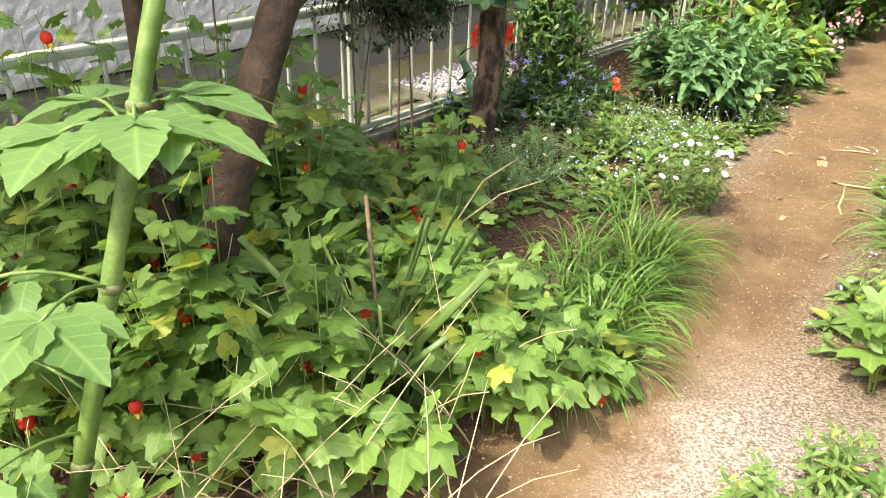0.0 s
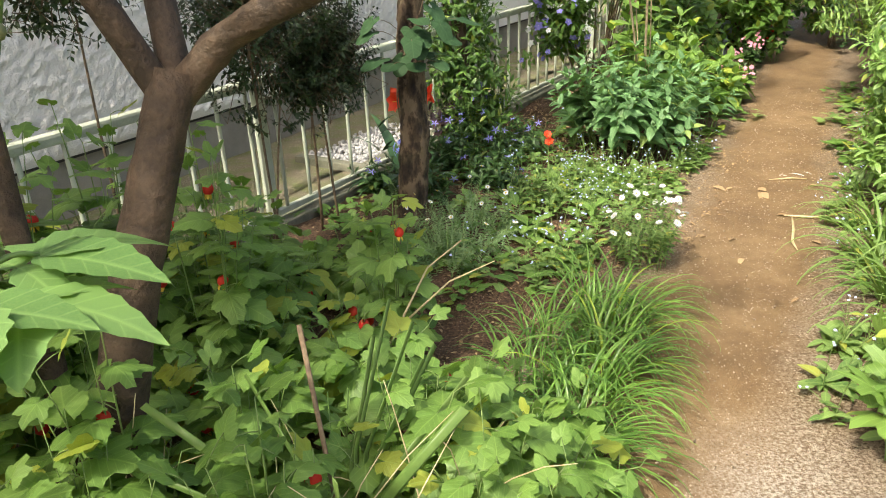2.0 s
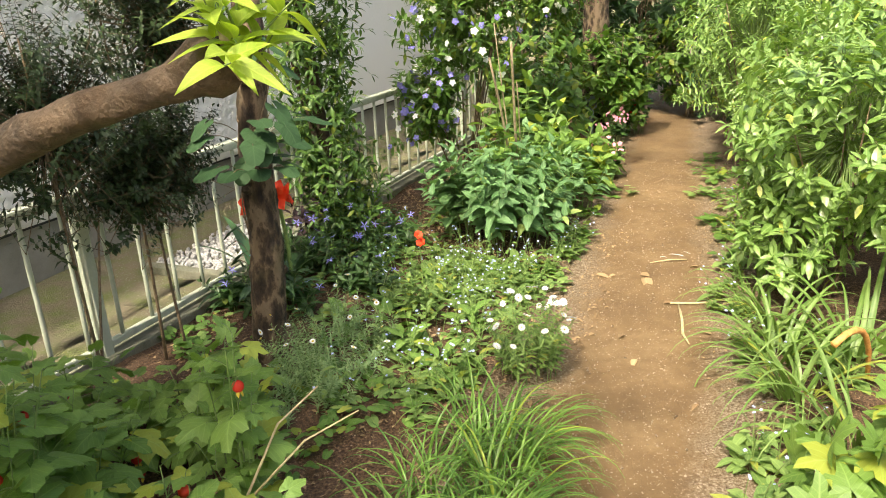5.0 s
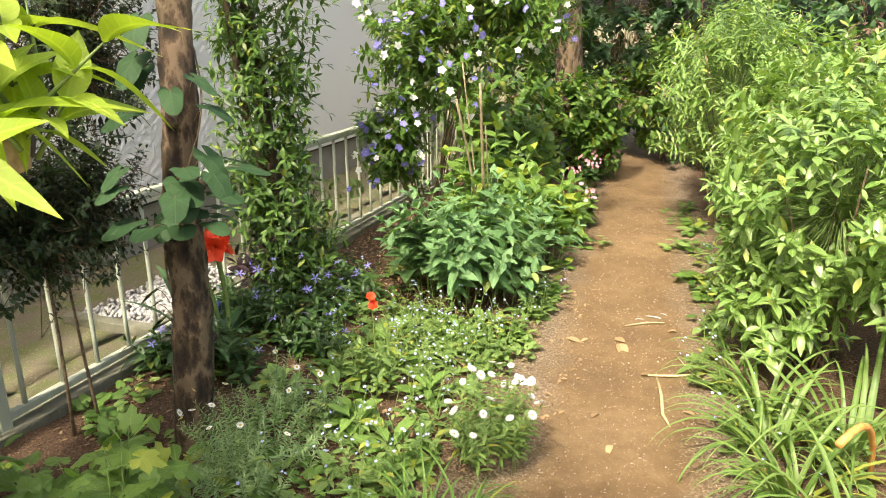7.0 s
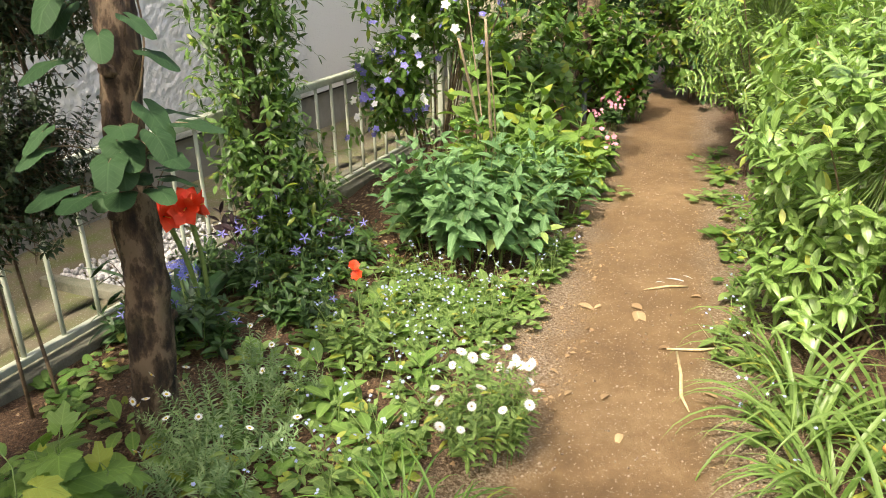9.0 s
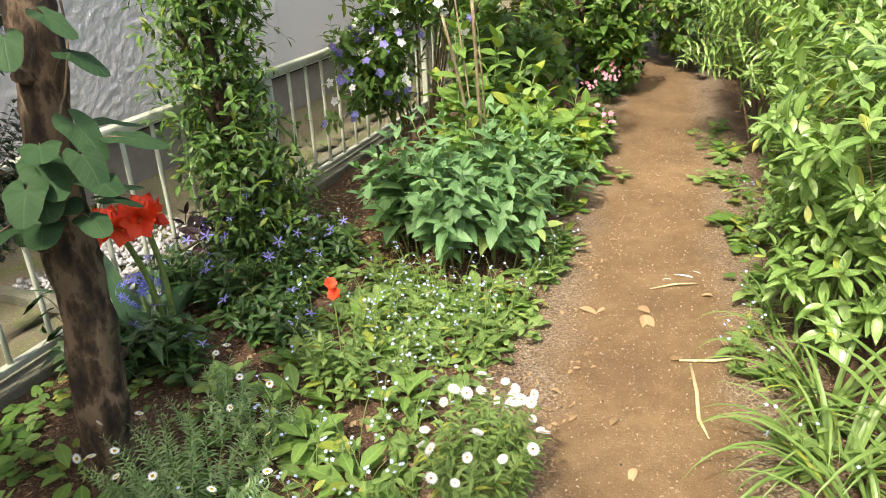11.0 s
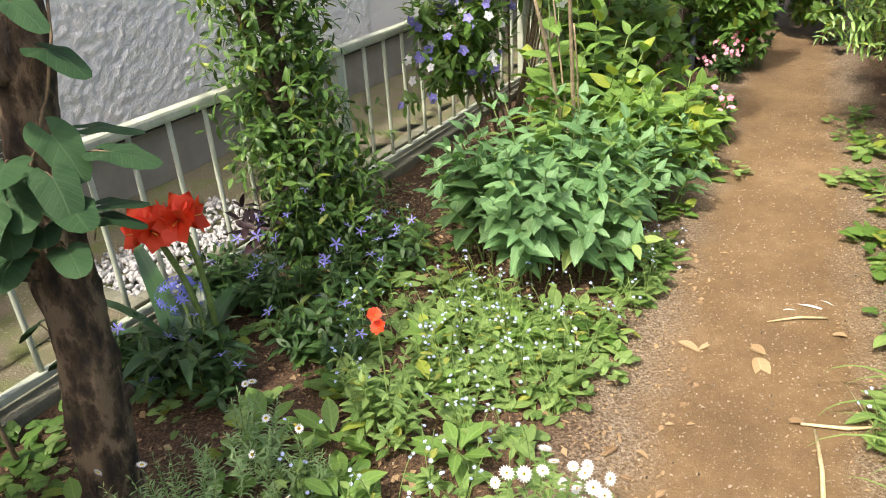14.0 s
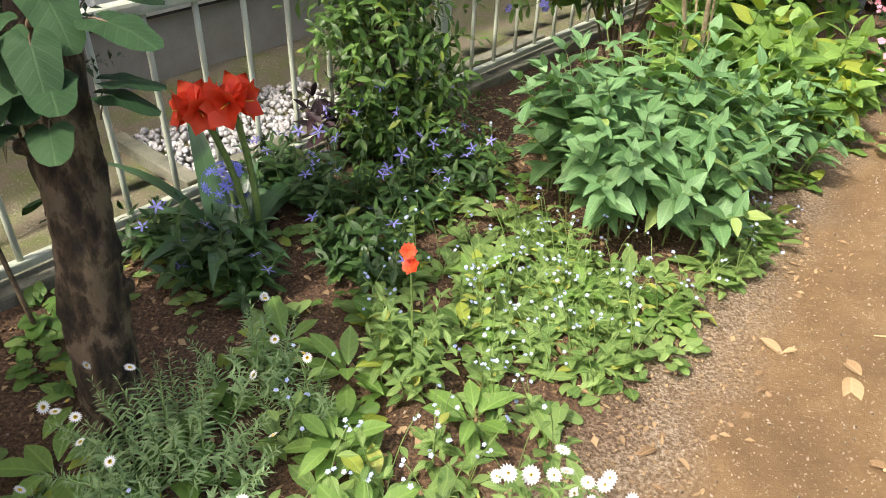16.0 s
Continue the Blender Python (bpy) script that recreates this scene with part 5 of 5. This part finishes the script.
def weeds():
    """Small round-leaved weeds over the bare soil."""
    spots = [(R(2.5, 3.9), R(-2.4, -1.3)) for _ in range(48)] + [(R(3.9, 5.6), R(-2.4, -1.6)) for _ in range(36)] + [(R(2.6, 3.3), R(-1.5, -1.0)) for _ in range(10)] + [(R(1.2, 2.3), R(0.25, 0.7)) for _ in range(14)] + [(R(3.9, 6.5), R(-1.0, -0.82)) for _ in range(14)] + [(q, mid_path(q) + R(0.3, 0.5)) for q in [R(5.0, 7.5) for _ in range(26)]]
    for s, d in spots:
        ob = thing("weed", s, d, ground_z(s, d), "small round-leaved green weed on bare soil", "plant", "small weeds")
        mats = []
        size = R(0.025, 0.06)
        for k in range(int(R(5, 12))):
            a, q = R(0, 6.28), R(0.01, 0.09)
            mats.append(place((q * math.cos(a), q * math.sin(a), R(0.012, 0.06)), (math.cos(a), math.sin(a), R(-0.1, 0.5)), (R(-0.3, 0.3), R(-0.3, 0.3), 1), size * R(0.7, 1.2)))
        leaves_on(ob, "weed", HEART, mats, L_VINE if R(0, 1) < 0.6 else L_BED, 5)


weeds()


def daisies():
    ob, tips, mats = shrub("marguerite", 3.44, -0.77, "marguerite clump with white double daisies at the path's edge", "plant", 0.22, 0.36, 34, [lance(0.3, 3, 0.2, 0.3)], L_BED, 0.05, 9, 3, 100, (1.0, 0.9), low=0.65, base_r=0.7, r0=0.002, start=0.2)
    flowers_on(ob, DAISY, [t + (0, 0, 0.02) for t in tips[:27]], "white double daisy", (0.55, 0.85), (-0.1, -0.2, 1), 0.5)


daisies()


def maple_plant():
    for s, d, h, r, k in ((2.5, 0.3, 0.42, 0.16, 10), (2.78, 0.36, 0.5, 0.22, 13), (2.2, 0.55, 0.42, 0.2, 10), (3.1, 0.55, 0.55, 0.2, 10), (1.55, 0.62, 0.3, 0.16, 9)):
        shrub("maple_leaved_plant", s, d, "plant with broad pale green five-lobed leaves beside the path", "plant", r, h, k, MAPLE, L_ABU, 0.12, 3, 1, 60, low=0.5, base_r=0.6, r0=0.004, group="five-lobed leaf plants", start=0.4, lift=0.0, small_tip=0.8)
    ob = thing("dry_stalk", 3.5, 0.30, 0.0, "dry orange-brown broken flower stalk leaning over leaves", "stalk")
    part("stalk", Acc().put(tube(bezier((0.30, 0.12, 0.0), (0.22, 0.05, 0.40), (-0.03, -0.06, 0.31), 8), np.linspace(0.009, 0.013, 8), 7, 0.1)).mesh("stalk", M_ORANGE), ob)


maple_plant()
for s, d, h in ((1.75, 0.14, 0.18), (1.55, 0.28, 0.2), (1.95, 0.26, 0.22), (1.35, 0.42, 0.2)):
    shrub("verge_plant", s, d, "low pale leafy plant at the path's gritty edge", "plant", 0.13, h, 14, OVAL, L_BED, 0.055, 6, 2, 30, low=0.6, base_r=0.7, r0=0.002, group="low verge plants", start=0.15)


# ---- pots and far flowers ----
def pot_plant(s, d, me, label):
    ob, tips, mats = shrub("geranium", s, d, label, "plant", 0.16, 0.30, 14, HEART, L_DARK, 0.06, 4, 2, 50, low=0.7, base_r=0.6, r0=0.003, group="geraniums")
    flowers_on(ob, me, [tips[i % 5] + rng.normal(size=3) * 0.03 + (0, 0, 0.03) for i in range(34)], "", (0.9, 1.3), (-0.3, -0.6, 0.7))


pot_plant(8.15, -1.17, PINKF, "geranium with clusters of pink flowers")
pot_plant(8.65, -1.05, REDF, "geranium with clusters of orange-red flowers")
pot_plant(6.75, -1.05, PINKF, "small geranium with pink flowers beside the shrub")


def solar_lamp(s, d, h):
    ob = thing("garden_lamp", s, d, 0, "small blue-grey plastic garden post lamp", "lamp", "garden post lamps")
    part("post", Acc().put(tube([(0, 0, -0.05), (0, 0, h * 0.7)], 0.025, 10)).mesh("post", M_POT), ob)
    part("head", Acc().put(tube([(0, 0, h * 0.7), (0, 0, h * 0.72), (0, 0, h * 0.9), (0, 0, h * 0.92)], [0.03, 0.055, 0.055, 0.035], 12)).mesh("head", M_POT), ob)
    part("cap", Acc().put(tube([(0, 0, h * 0.93), (0, 0, h * 0.95), (0, 0, h)], [0.07, 0.068, 0.02], 12)).mesh("cap", M_POT), ob)


solar_lamp(8.4, -1.48, 0.42)
solar_lamp(9.5, -1.38, 0.42)


# ---- litter on the path ----
def litter():
    dead = [lance(0.4, 6, 0.35, 0.25, 0.9), lance(0.36, 6, -0.3, 0.3, 0.9, 0, 0.6), lance(0.45, 6, 0.5, 0.4, 0.85)]
    spots = [(4.61, -0.46, 0.13), (4.64, -0.44, 0.10), (3.76, -0.71, 0.13), (4.61, -0.72, 0.09), (3.86, -0.61, 0.05), (3.95, -0.78, 0.07), (4.1, -1.1, 0.16), (3.5, -1.25, 0.06), (3.2, -2.1, 0.1), (2.3, -0.62, 0.09)]
    for i in range(34):
        spots.append((R(3.4, 8.5), R(-2.4, -1.2) if i % 2 else R(-0.8, 0.0), R(0.03, 0.07)))
    for s, d, size in spots:
        i = int(R(0, 3))
        ob = new("fallen_leaf", leaf_mesh("dead", dead, i, L_DEAD))
        a = R(0, 6.28)
        p = P(s, d, ground_z(s, d) + 0.008)
        ob.matrix_world = Matrix([list(map(float, r)) for r in place(np.array(p), (math.cos(a), math.sin(a), R(0.0, 0.15)), (R(-0.2, 0.2), R(-0.2, 0.2), 1), size)])
        tagged(ob, "curled dry brown leaf lying on the ground", "leaf", "fallen leaves")
    for pts, r, lab in (([(4.32, -0.26), (4.15, -0.23), (4.0, -0.215), (3.9, -0.18)], 0.007, "pale dry grass blade lying on the path"), ([(4.97, -0.27), (4.93, -0.36), (4.86, -0.46)], 0.005, "pale dry twig lying on the path"),
                        ([(4.33, -0.3), (4.36, -0.18), (4.42, -0.05)], 0.006, "pale dry grass blade lying on the path"), ([(4.3, -0.02), (4.42, -0.12), (4.6, -0.2)], 0.003, "thin dry stem on the path's edge")):
        ob = new("dry_straw", Acc().put(tube([tuple(P(s, d, ground_z(s, d) + 0.008 + 0.004 * (k % 2))) for k, (s, d) in enumerate(pts)], [r * 0.7] + [r] * (len(pts) - 2) + [r * 0.3], 6)).mesh("dry_straw", M_STRAW))
        tagged(ob, lab, "straw", "dry straws")
    for s, d, a, ln in ((5.02, -0.37, 0.3, 0.12), (4.96, -0.42, 0.9, 0.06), (5.08, -0.30, -0.2, 0.05)):
        ob = new("white_scrap", Acc().put(moved(lance(0.14, 6, 0.3, 0.2, 1.0), place(np.array(P(s, d, ground_z(s, d) + 0.01)), np.array(N) * math.cos(a) + np.array(U) * math.sin(a) * 0.6, (0, 0, 1), ln))).mesh("white_scrap", F_WHITE))
        tagged(ob, "thin white dry scrap lying on the path", "scrap", "white scraps")
    ob = thing("dry_twigs", 0.9, -0.9, 0, "tangle of bare dry twigs under the leaves", "twigs", kind="stuff")
    a = Acc()
    for i in range(130):
        b0 = np.array([R(-0.6, 0.6), R(-0.4, 0.5), R(0, 0.12)])
        e = b0 + (R(-0.4, 0.4), R(-0.4, 0.4), R(0.1, 0.5))
        a.put(tube(bezier(b0, (b0 + e) / 2 + (R(-0.05, 0.05), R(-0.05, 0.05), 0.1), e, 5), [0.0022, 0.002, 0.0018, 0.0014, 0.0009], 4))
    part("twig_tangle", a.mesh("twig_tangle", M_STRAW), ob)
    ob = new("bare_twig", Acc().put(tube([tuple(P(2.02, -1.27, 0.05)), tuple(P(2.15, -1.22, 0.22)), tuple(P(2.32, -1.2, 0.38)), tuple(P(2.42, -1.12, 0.46))], [0.005, 0.0045, 0.0035, 0.002], 6)).put(
        tube([tuple(P(2.15, -1.22, 0.22)), tuple(P(2.3, -1.1, 0.36)), tuple(P(2.4, -0.98, 0.42))], [0.004, 0.003, 0.0015], 6)).mesh("bare_twig", M_STRAW))
    tagged(ob, "bare pale forked twig standing in the bed", "twig")
    peb = [ball(1, 3, 5, R(0.8, 1.2), R(0.7, 1.1), R(0.5, 0.8)) for _ in range(5)]
    ob = thing("pebbles", 3.0, -0.3, 0, "loose grit and small pebbles over the path and beds", "pebbles", kind="stuff")
    mats = []
    o = P(3.0, -0.3)
    for i in range(7000):
        s = R(0.3, 7.5)
        d = R(-0.75, 0.12) if i % 3 else (R(-2.4, 0.5))
        if s < 2.4 and i % 2:
            d = R(-0.15, 0.6)
        mats.append(place(np.array(P(s, d, ground_z(s, d) + R(-0.001, 0.002)) - o), rng.normal(size=3), rng.normal(size=3), abs(rng.normal()) * 0.0023 + 0.0014))
    leaves_on(ob, "peb", peb, mats, M_PEB, 0, rest="grit")

    def edge_spot(s):
        return s, mid_path(s) + (R(-0.52, -0.26) if R(0, 1) < 0.5 else R(0.24, 0.45))

    chips = [lance(0.5, 2, 0.3, 0.3), lance(0.35, 2, -0.3, 0.2), lance(0.7, 2, 0.1, 0.5)]
    ob = thing("leaf_litter", 4.0, -1.7, 0, "scattered bits of dry brown leaf litter on the soil", "litter", kind="stuff")
    o, mats = P(4.0, -1.7), []
    for i in range(8500):
        s, d = (R(4.6, 6.6), R(-2.45, -1.3)) if i % 3 == 0 else (R(1.4, 5.4), R(-2.45, -0.6)) if i % 3 == 1 else edge_spot(R(3.5, 9.0))
        a = R(0, 6.28)
        mats.append(place(np.array(P(s, d, ground_z(s, d) + R(0.003, 0.012)) - o), (math.cos(a), math.sin(a), R(-0.2, 0.3)), (R(-0.4, 0.4), R(-0.4, 0.4), 1), R(0.006, 0.018) if i % 3 == 2 else R(0.008, 0.034)))
    leaves_on(ob, "chip", chips, mats, L_DEAD, 0, rest="litter_bits")


litter()
